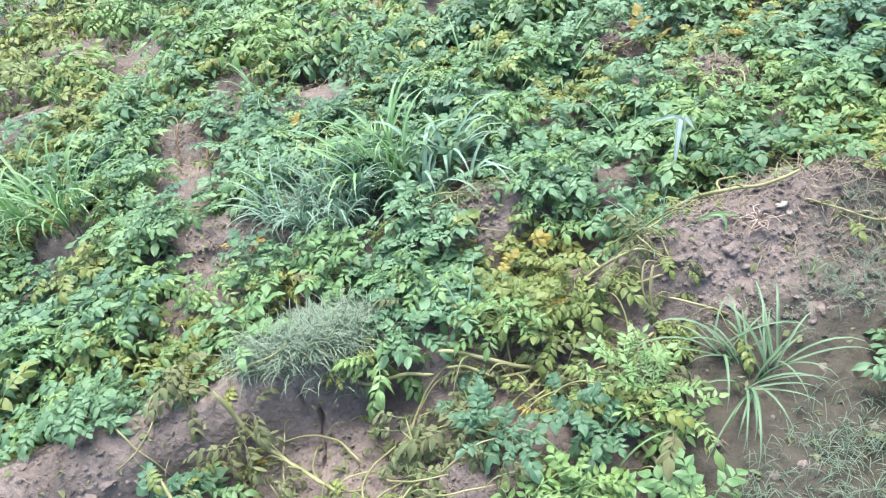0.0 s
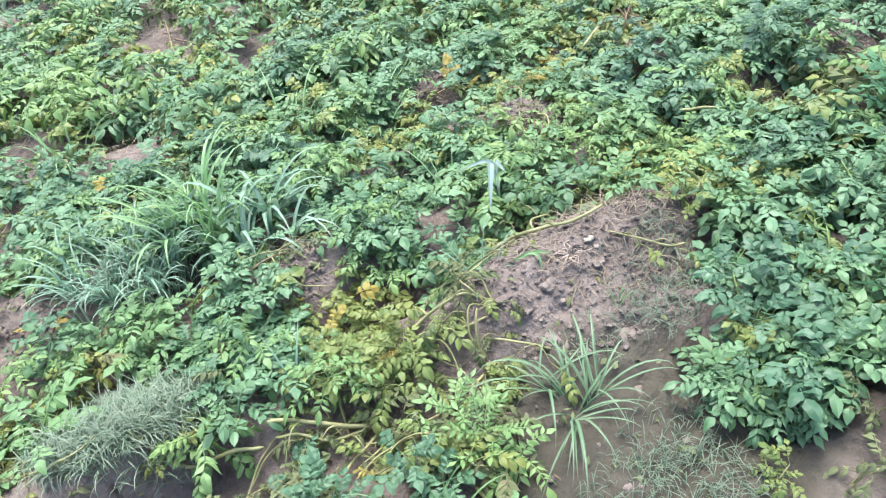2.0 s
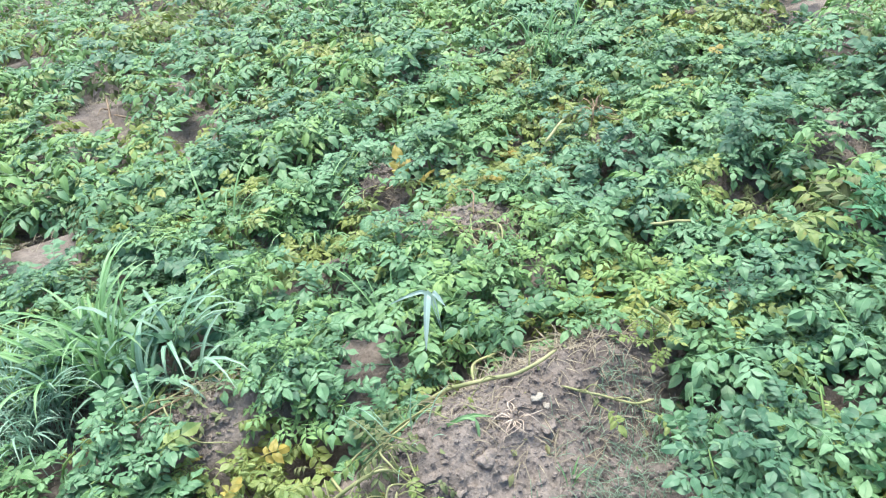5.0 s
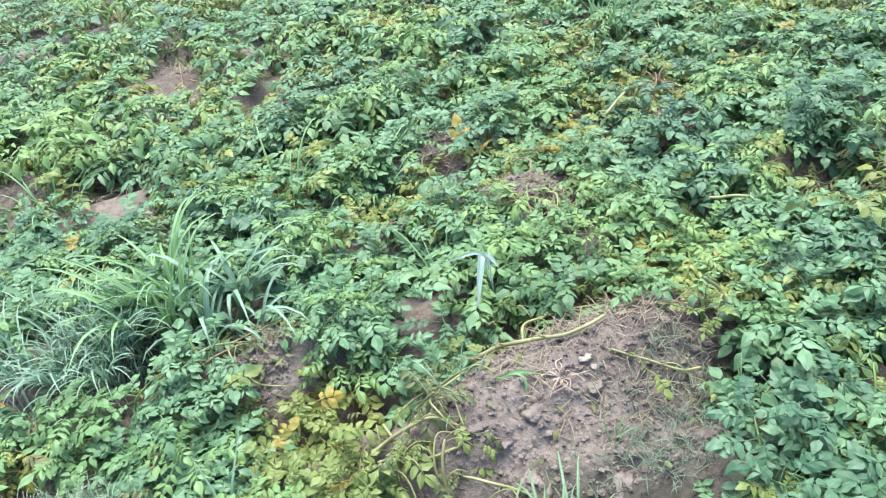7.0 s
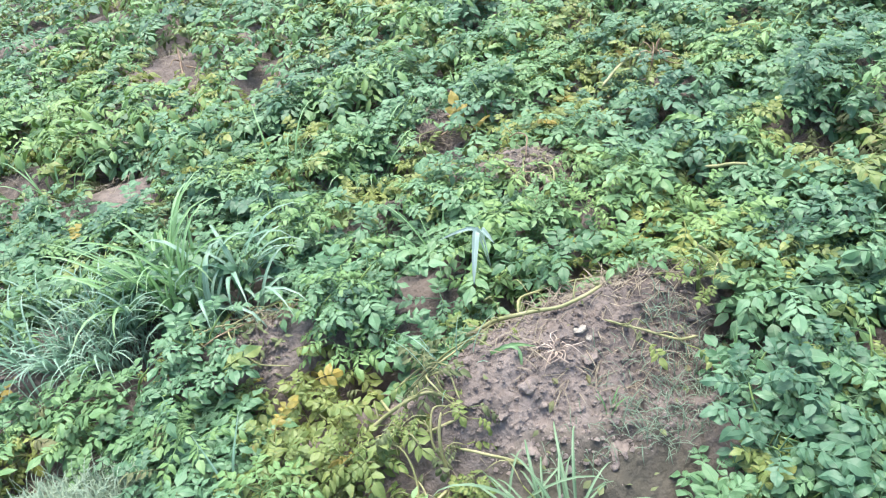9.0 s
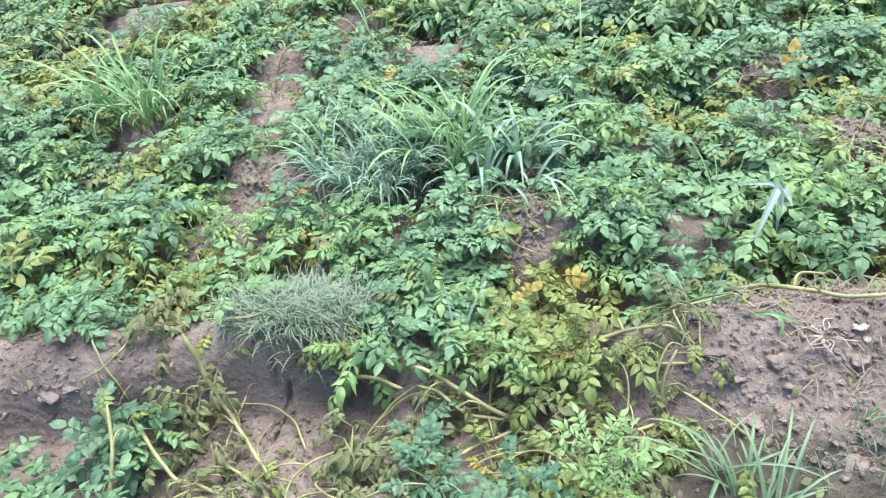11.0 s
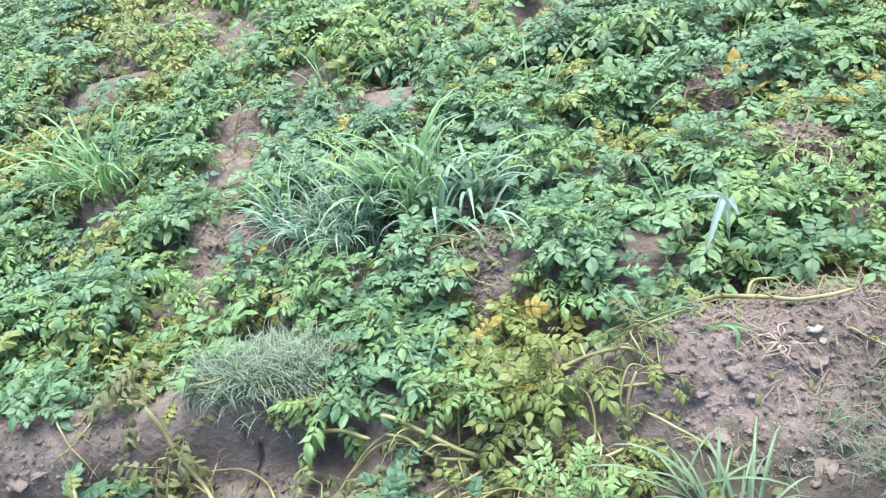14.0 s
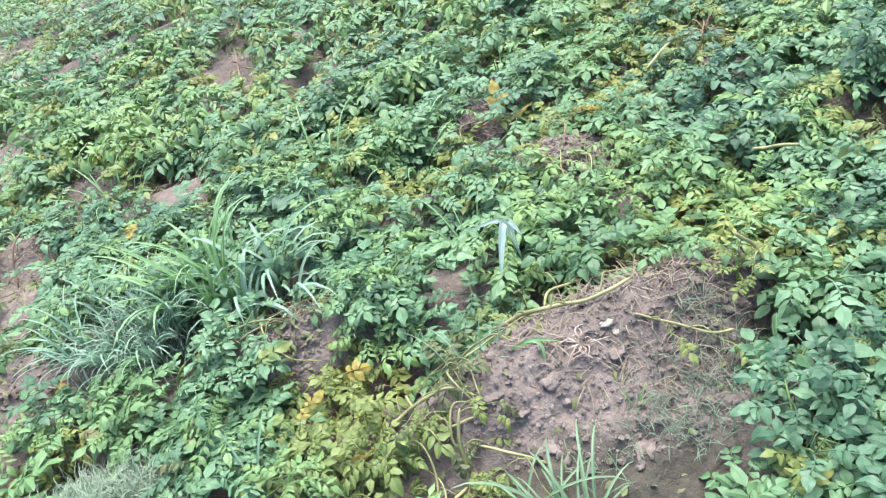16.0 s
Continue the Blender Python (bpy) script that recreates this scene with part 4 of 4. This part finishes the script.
fallen_vine([(-0.933, 1.163, 0.20), (-0.892, 1.062, 0.13), (-0.89, 0.994, 0.06), (-0.83, 0.942, 0.02)], (0.0055, 0.007), PALE_STEM, PALE + " bent upright out of the trench", 1, 22)
fallen_vine([(-0.53, 1.42, 0.03), (-0.457, 1.378, 0.06), (-0.327, 1.327, 0.10), (-0.253, 1.298, 0.08)], (0.0065, 0.006), PALE_STEM, PALE + " under wiry grass", 2, 2)
fallen_vine([(-0.24, 1.34, 0.09), (-0.183, 1.326, 0.09), (-0.06, 1.282, 0.07), (0.033, 1.267, 0.03)], (0.0065, 0.008), PALE_STEM, PALE + " in withered leaves", 3, 5)
fallen_vine([(-0.22, 1.31, 0.07), (-0.17, 1.302, 0.07), (-0.096, 1.265, 0.06), (0.008, 1.274, 0.03)], (0.005, 0.006), PALE_STEM, PALE + " in withered leaves", 3, 6)
fallen_vine([(-0.097, 1.157, 0.04), (-0.05, 1.208, 0.04), (0.029, 1.257, 0.03)], (0.005, 0.006), PALE_STEM, PALE + " in withered leaves", 2, 23)
fallen_vine([(0.181, 1.457, 0.02), (0.253, 1.450, 0.045), (0.339, 1.437, 0.045), (0.402, 1.405, 0.01)], (0.006, 0.0045), PALE_STEM, PALE + " at the edge of bare soil", 3, 7)
fallen_vine([(0.202, 1.432, 0.02), (0.258, 1.403, 0.03), (0.31, 1.388, 0.015), (0.387, 1.369, 0.01)], (0.005, 0.0045), PALE_STEM, PALE + " at the edge of bare soil", 3, 8)
fallen_vine([(0.16, 1.27, 0.02), (0.238, 1.25, 0.03), (0.276, 1.254, 0.035), (0.316, 1.273, 0.015)], (0.005, 0.005), PALE_STEM, PALE + " on dug soil", 2, 24)
fallen_vine([(0.371, 1.313, 0.04), (0.444, 1.266, 0.03), (0.496, 1.233, 0.01)], (0.004, 0.0045), PALE_STEM, PALE + " at the edge of bare soil", 2, 25)
fallen_vine([(0.33, 1.30, 0.0), (0.335, 1.335, 0.05), (0.358, 1.369, 0.07)], (0.0055, 0.004), PALE_STEM, PALE + " standing at the edge of bare soil", 3, 26)
fallen_vine([(0.50, 1.64, 0.04), (0.56, 1.60, 0.03), (0.636, 1.554, 0.02), (0.74, 1.524, 0.018), (0.844, 1.551, 0.012)], (0.0075, 0.0055), PALE_STEM, PALE + " lying on the soil mound", 4, 3)
fallen_vine([(0.63, 1.575, 0.02), (0.67, 1.66, 0.06), (0.78, 1.70, 0.05), (0.90, 1.70, 0.03), (1.0, 1.66, 0.01)], (0.0045, 0.004), PALE_STEM, PALE + " looping over the soil mound", 4, 4)
fallen_vine([(0.805, 1.459, 0.012), (0.879, 1.415, 0.018), (0.944, 1.384, 0.02), (1.005, 1.372, 0.03)], (0.0035, 0.0045), PALE_STEM, PALE + " on the soil mound", 4, 19)
fallen_vine([(1.093, 1.516, 0.12), (1.136, 1.506, 0.09), (1.165, 1.47, 0.04)], (0.0055, 0.0065), PALE_STEM, PALE + " leaning beside green plants", 1, 9)
fallen_vine([(-1.118, 0.936, 0.10), (-1.052, 0.92, 0.05), (-0.985, 0.899, 0.02)], (0.006, 0.006), PALE_STEM, PALE + " under leafy plants", 0, 27)
fallen_vine([(-0.738, 0.935, 0.02), (-0.66, 0.953, 0.02), (-0.589, 0.972, 0.015)], (0.005, 0.006), PALE_STEM, PALE + " in the trench", 1, 28)
fallen_vine([(1.86, 1.85, 0.1), (1.76, 1.77, 0.11), (1.71, 1.69, 0.08), (1.74, 1.62, 0.04)], (0.006, 0.005), PALE_STEM, PALE + " bowed over withered leaves", 1, 12)
fallen_vine([(1.35, 2.50, 0.12), (1.50, 2.60, 0.14), (1.64, 2.67, 0.12), (1.74, 2.66, 0.08)], (0.007, 0.007), PALE_STEM, PALE + " of an uprooted plant", 2, 13)
fallen_vine([(-0.21, 4.40, 0.08), (-0.22, 4.20, 0.06), (-0.20, 3.97, 0.01)], (0.008, 0.010), ROOT, "brown dead stalk on bare soil", 2, 14)
fallen_vine([(-0.20, 4.30, 0.07), (-0.08, 4.22, 0.05), (0.02, 4.12, 0.01)], (0.006, 0.007), ROOT, "brown dead stalk on bare soil", 1, 15)
fallen_vine([(1.38, 1.91, 0.14), (1.47, 1.885, 0.15), (1.55, 1.87, 0.14)], (0.006, 0.006), PALE_STEM, PALE + " lying on potato leaves", 0, 16)
fallen_vine([(0.16, 0.98, 0.01), (0.18, 0.92, 0.03), (0.19, 0.86, 0.01)], (0.007, 0.006), PALE_STEM, PALE + " on dug soil", 1, 17)
fallen_vine([(0.27, 1.10, 0.01), (0.30, 1.00, 0.008), (0.34, 0.92, 0.006)], (0.003, 0.004), ROOT, "thin brown root on dug soil", 2, 18)
fallen_vine([(-0.24, 1.87, 0.04), (-0.13, 1.90, 0.05), (-0.03, 1.88, 0.02)], (0.003, 0.003), PALE_STEM, "straw-coloured dead stalk on reddish soil", 3, 20)
fallen_vine([(-0.10, 1.93, 0.03), (0.05, 1.97, 0.05), (0.14, 1.99, 0.03)], (0.003, 0.003), PALE_STEM, "straw-coloured dead stalk on reddish soil", 3, 21)

tangle_r = random.Random(37)
for cx, cy, rx, ry, count, what in (
    (1.95, 1.88, 0.20, 0.13, 9, "dry tangled potato vine over bare soil"), (-0.92, 1.44, 0.20, 0.07, 6, "limp pale potato vine on the ridge"),
    (0.14, 1.22, 0.24, 0.13, 16, "dead potato vine among withered leaves"), (-0.36, 1.12, 0.16, 0.11, 12, "dead potato vine among withered leaves"),
    (0.30, 1.48, 0.14, 0.07, 6, "limp pale potato vine beside a dark hole"), (-0.70, 1.08, 0.18, 0.08, 5, "dead potato vine in the trench"),
    (0.95, 2.18, 0.09, 0.08, 6, "dry dead potato vine on a small soil heap"), (0.82, 2.70, 0.09, 0.06, 4, "dry dead potato vine on bare soil"),
    (-1.10, 2.95, 0.12, 0.20, 5, "dry dead potato vine on bare soil"), (-0.05, 1.90, 0.16, 0.06, 4, "dry dead potato vine on reddish soil")):
    for k in range(count):
        x, y, a = cx + tangle_r.uniform(-rx, rx), cy + tangle_r.uniform(-ry, ry), tangle_r.uniform(0, 6.28)
        d, bend, rise = tangle_r.uniform(0.05, 0.10), tangle_r.uniform(-1.0, 1.0), tangle_r.uniform(0.012, 0.055)
        points = [(x, y, 0.01)]
        for lift in (rise, rise * 1.1, tangle_r.uniform(0.0, 0.05)):
            a += bend
            points.append((points[-1][0] + d * math.cos(a), points[-1][1] + d * math.sin(a), lift))
        fallen_vine(points, (tangle_r.uniform(0.003, 0.005), 0.0022), ROOT if "dry" in what and k % 2 else PALE_STEM, what, tangle_r.choice((0, 1, 2)), 60 + k + int(cx * 40))

root_clump = tagged(new("root_clump"), "brown root clump of an uprooted potato plant", "roots")
root_clump.matrix_basis = pose(1.64, 2.62, 0.22)
rr = random.Random(31)
for _ in range(26):
    a, d = rr.uniform(0, 6.28), rr.uniform(0.05, 0.12)
    s = Shape()
    tube(s, smooth_line([(0, 0, 0.04), (d * 0.5 * math.cos(a), d * 0.5 * math.sin(a), 0.05 + rr.uniform(-0.03, 0.05)), (d * math.cos(a), d * math.sin(a), rr.uniform(-0.04, 0.05))], 3), (0.003, 0.001), 4)
    part("root", s.mesh("root", ROOT), root_clump)


fine_roots = tagged(new("fine_roots"), "pale fine roots sprawling on the soil mound", "roots")
fine_roots.matrix_basis = pose(0.665, 1.427, height(0.665, 1.427) + 0.008)
for _ in range(22):
    a, d = rr.uniform(0, 6.28), rr.uniform(0.03, 0.085)
    bend = a + rr.uniform(-0.9, 0.9)
    s = Shape()
    tube(s, smooth_line([(0.01 * math.cos(a), 0.01 * math.sin(a), 0.004), (d * 0.5 * math.cos(a), d * 0.5 * math.sin(a), rr.uniform(0.006, 0.022)), (d * math.cos(bend), d * math.sin(bend), rr.uniform(-0.004, 0.012))], 3), (0.0021, 0.0009), 4)
    part("root", s.mesh("root", PALE_ROOT), fine_roots)


def weed(x, y, size, count, mat, label, seed, z=None):
    """A weed with deeply cut, many-paired leaves."""
    r = random.Random(seed)
    root = new("leafy_weed")
    root.matrix_basis = foot(x, y, r.uniform(0, 360), 1.0, 3.0, 0.0, r)
    pool = [compound_leaf(r, 3, 6, size * r.uniform(0.85, 1.1), 0.36, 0.35, 0.15, 0.03, 0.0).mesh("leaf", mat) for _ in range(4)]
    s = Shape()
    tube(s, [(0, 0, -0.02), (0.005, 0, size * 1.8), (0.0, 0.01, size * 3.6)], (0.006, 0.003), 6)
    part("stem", s.mesh("stem", STEM), root)
    for k in range(count):
        t = 0.25 + 0.75 * k / count
        part("leaf", r.choice(pool), root, pose(0, 0, size * 3.6 * t) @ pose(0, 0, 0, 0, 0, k * 137.5) @ pose(0, 0, 0, r.uniform(-10, 10), -10 - 45 * t + r.uniform(-8, 8), 0) @ scaled(1.15 - 0.45 * t))
    return tagged(root, label, "weed", "weeds")


weed(1.97, 1.57, 0.058, 26, FERNY, "bushy bright green weed with feathery leaves", 41)
weed(2.08, 1.47, 0.050, 18, FERNY, "bushy bright green weed with feathery leaves", 42)
weed(1.37, 0.93, 0.046, 20, FERNY, "low bright green weed with spreading leaves among potato plants", 47)
weed(0.20, 1.14, 0.032, 11, BRIGHT, "small yellow-green feathery weed", 43)
weed(0.23, 1.04, 0.032, 11, BRIGHT, "small yellow-green feathery weed", 44)
weed(1.09, 1.50, 0.024, 12, LIME, "small yellow-green feathery weed beside the mound", 45)
weed(1.28, 3.10, 0.035, 12, FERNY, "small feathery weed among potato plants", 46)

# ---- single leaves that stand out ----
lone_r = random.Random(51)


def lone_leaf(name, x, y, z, mat, size, turn, label, tip=10, roll=0):
    """A single compound leaf: its stalk and five leaflets."""
    r, root = lone_r, new(name)
    root.matrix_basis = pose(x, y, z, 0, 0, turn) @ pose(0, 0, 0, roll, tip, 0)
    stalk = Shape()
    tube(stalk, [(0, 0, 0), (size * 0.6, 0.002, 0.002), (size * 1.15, 0, -0.002)], (0.0024, 0.0012), 5)
    part("leaf_stalk", stalk.mesh("leaf_stalk", mat), root)
    for at, angle, grow in ((0.35, 65, 0.75), (0.35, -65, 0.75), (0.75, 58, 0.95), (0.75, -58, 0.95), (1.12, 4, 1.25)):
        piece = Shape()
        long = size * grow * r.uniform(0.9, 1.1)
        piece.add(*leaflet(long, long * 0.58, 0.3, 0.4, 5, r))
        part("leaflet", piece.mesh("leaflet", mat), root, pose(size * at, 0, 0, r.uniform(-20, 20), r.uniform(-8, 14), angle))
    return tagged(root, label, "leaf", "fallen leaves")


lone_leaf("fallen_leaf", 0.845, 2.70, height(0.845, 2.70) + 0.085, GOLD, 0.060, 75, "orange-yellow potato leaf standing up from bare soil", -48, 0)
lone_leaf("fallen_leaf", 0.88, 2.67, height(0.88, 2.67) + 0.075, GOLD, 0.048, 20, "orange-yellow potato leaf lying on bare soil", -25, -35)
lone_leaf("fallen_leaf", -0.76, 2.00, height(-0.76, 2.0) + 0.05, GOLD, 0.042, 40, "orange-yellow potato leaf lying on bare soil", -30, -10)
lone_leaf("fallen_leaf", -0.80, 2.04, height(-0.80, 2.04) + 0.05, GOLD, 0.036, 160, "yellow potato leaf lying on bare soil", -5, 20)
lone_leaf("fallen_leaf", 0.92, 0.95, 0.12, GOLD, 0.040, 250, "dying yellow potato leaf on dug soil", 20, 0)
lone_leaf("fallen_leaf", -0.10, 1.74, 0.27, LIME, 0.045, 20, "pale yellow potato leaf on green leaves", 0, 20)
lone_leaf("fallen_leaf", -0.18, 1.84, 0.27, GOLD, 0.030, 80, "yellow potato leaf on green leaves", 0, 20)
lone_leaf("fallen_leaf", 0.10, 1.66, 0.20, GOLD, 0.040, 10, "yellow potato leaf above a dark hole", 10, 30)
lone_leaf("fallen_leaf", 2.22, 2.66, 0.33, GOLD, 0.050, 30, "yellow potato leaf among green ones", 0, 20)


# ---- clods, stones and litter ----
def lump(name, mat, size, flat_by, seed, detail=2, rounded=True):
    bm = bmesh.new()
    bmesh.ops.create_icosphere(bm, subdivisions=detail, radius=size)
    shift = Vector((seed * 3.1, seed * 1.7, 0))
    for v in bm.verts:
        k = 1 + 0.55 * noise.noise(v.co / size * 0.9 + shift) + 0.34 * noise.noise(v.co / size * 2.2 + shift) + 0.16 * abs(noise.noise(v.co / size * 4.5 + shift))
        v.co = v.co * k
        v.co.z *= flat_by
    me = bpy.data.meshes.new(name)
    bm.to_mesh(me)
    bm.free()
    me.materials.append(mat)
    me.polygons.foreach_set("use_smooth", np.full(len(me.polygons), rounded))
    return me


def resting(x, y, up=0.0):
    """A place on the soil's own surface, crumbs included."""
    i, j = int(np.abs(gx - x).argmin()), int(np.abs(gy - y).argmin())
    return float(fz[j * nx + i]) + up


for x, y, s, mat, name, label, turn in (
    (0.573, 1.375, 0.022, CLOD, "stone", "flat grey stone lying on the soil mound", 30), (0.97, 2.17, 0.022, PALE_ROCK, "stone", "pale round stone on bare soil", 0),
    (0.782, 1.615, 0.017, PALE_ROCK, "stone", "small pale stone beside a dark hole", 50),
    (0.737, 1.449, 0.012, PALE_ROCK, "stone", "small pale stone on the soil mound", 10), (0.752, 1.436, 0.009, PALE_ROCK, "stone", "small pale stone on the soil mound", 70)):
    ob = new(name, lump(name, mat, s, 0.55, len(label), 3))
    ob.matrix_basis = pose(x, y, resting(x, y, s * 0.25), 6, 4, turn) @ Matrix.Diagonal((1.25, 0.85, 1, 1))
    tagged(ob, label, "stone", "stones")

clod_r = random.Random(61)
clods = [lump("soil_clod", CLOD, 0.015, 0.5, 3 + k, 3, True) for k in range(6)]
for k in range(170):
    e = BARE[clod_r.choice((0, 0, 0, 0, 1, 1, 2, 2, 3, 4, 6, 6, 7, 8, 18))]
    a, d = clod_r.uniform(0, 6.28), math.sqrt(clod_r.random()) * 0.95
    x, y = e[0] + e[2] * d * math.cos(a), e[1] + e[3] * d * math.sin(a)
    s = clod_r.uniform(0.25, 1.0) ** 2.4 * 1.0
    ob = new("soil_clod", clod_r.choice(clods))
    ob.matrix_basis = pose(x, y, resting(x, y, -0.001), clod_r.uniform(0, 30), clod_r.uniform(0, 30), clod_r.uniform(0, 360)) @ scaled(s)
    tagged(ob, "crumbly grey-brown clod of dry soil", "soil clod", "soil clods")

slabs = [lump("soil_clod", CLOD, 0.020, 0.26, 30 + k, 3, True) for k in range(5)]
for k in range(26):
    e = [(0.66, 1.30, 0.22, 0.12), (0.66, 1.30, 0.22, 0.12), (0.85, 1.52, 0.2, 0.12), (0.5, 1.45, 0.12, 0.1), (-1.2, 1.30, 0.3, 0.12), (-0.4, 1.0, 0.16, 0.08), (-0.9, 2.1, 0.15, 0.1), (-0.03, 1.86, 0.08, 0.06)][k % 8]
    a, d = clod_r.uniform(0, 6.28), math.sqrt(clod_r.random())
    x, y, g = e[0] + e[2] * d * math.cos(a), e[1] + e[3] * d * math.sin(a), clod_r.uniform(0.6, 1.5)
    ob = new("soil_clod", clod_r.choice(slabs))
    ob.matrix_basis = pose(x, y, resting(x, y, -0.003), clod_r.uniform(-10, 10), clod_r.uniform(-10, 10), clod_r.uniform(0, 360)) @ Matrix.Diagonal((g * 1.2, g * 0.8, g, 1))
    tagged(ob, "flat broken clod of dry soil", "soil clod", "soil clods")

litter, lr = Shape(), random.Random(71)
for k in range(900):
    e = lr.choice(BARE[:8] + BARE[22:24] + [(0.1, 1.2, 0.4, 0.25), (-0.7, 1.1, 0.4, 0.2), (-0.9, 1.45, 0.3, 0.15), (1.9, 1.8, 0.3, 0.25), (-1.06, 2.85, 0.3, 0.4)])
    a, d = lr.uniform(0, 6.28), math.sqrt(lr.random()) * 1.1
    x, y = e[0] + e[2] * d * math.cos(a), e[1] + e[3] * d * math.sin(a)
    size = lr.uniform(0.012, 0.032)
    m = pose(x, y, height(x, y) + 0.012, lr.uniform(-60, 60), lr.uniform(-30, 30), lr.uniform(0, 360))
    litter.add(*leaflet(size, size * 0.5, lr.uniform(0.2, 1.2), lr.uniform(0, 1.2), 2, lr), m)
tagged(new("leaf_litter", litter.mesh("leaf_litter", DULL)), "dry curled leaf litter on the soil", "leaf litter", "", "stuff")

crumbs, cr = Shape(), random.Random(81)
bits = []
for k in range(8):
    c = [Vector((math.cos(a) * cr.uniform(0.6, 1.1), math.sin(a) * cr.uniform(0.6, 1.1), cr.uniform(-0.2, 0.2))) for a in (0.2, 1.4, 2.5, 3.7, 5.0)]
    bits.append(([*c, Vector((cr.uniform(-0.3, 0.3), cr.uniform(-0.3, 0.3), cr.uniform(0.45, 0.85)))], [(0, 1, 5), (1, 2, 5), (2, 3, 5), (3, 4, 5), (4, 0, 5)]))
for k in range(12000):
    e = cr.choice([BARE[0]] * 6 + BARE[2:5] + BARE[6:10] + BARE[22:24])
    a, d = cr.uniform(0, 6.28), math.sqrt(cr.random()) * 1.1
    x, y = e[0] + e[2] * d * math.cos(a), e[1] + e[3] * d * math.sin(a)
    size = 0.0025 + 0.0085 * cr.random() ** 3
    v, f = cr.choice(bits)
    crumbs.add(v, f, [(0.0, 0.0)] * len(v), pose(x, y, resting(x, y), cr.uniform(-20, 20), cr.uniform(-20, 20), cr.uniform(0, 360)) @ scaled(size))
tagged(new("soil_crumbs", crumbs.mesh("soil_crumbs", CLOD, False)), "small grey-brown crumbs of dry soil on the bare patches", "soil crumbs", "", "stuff")
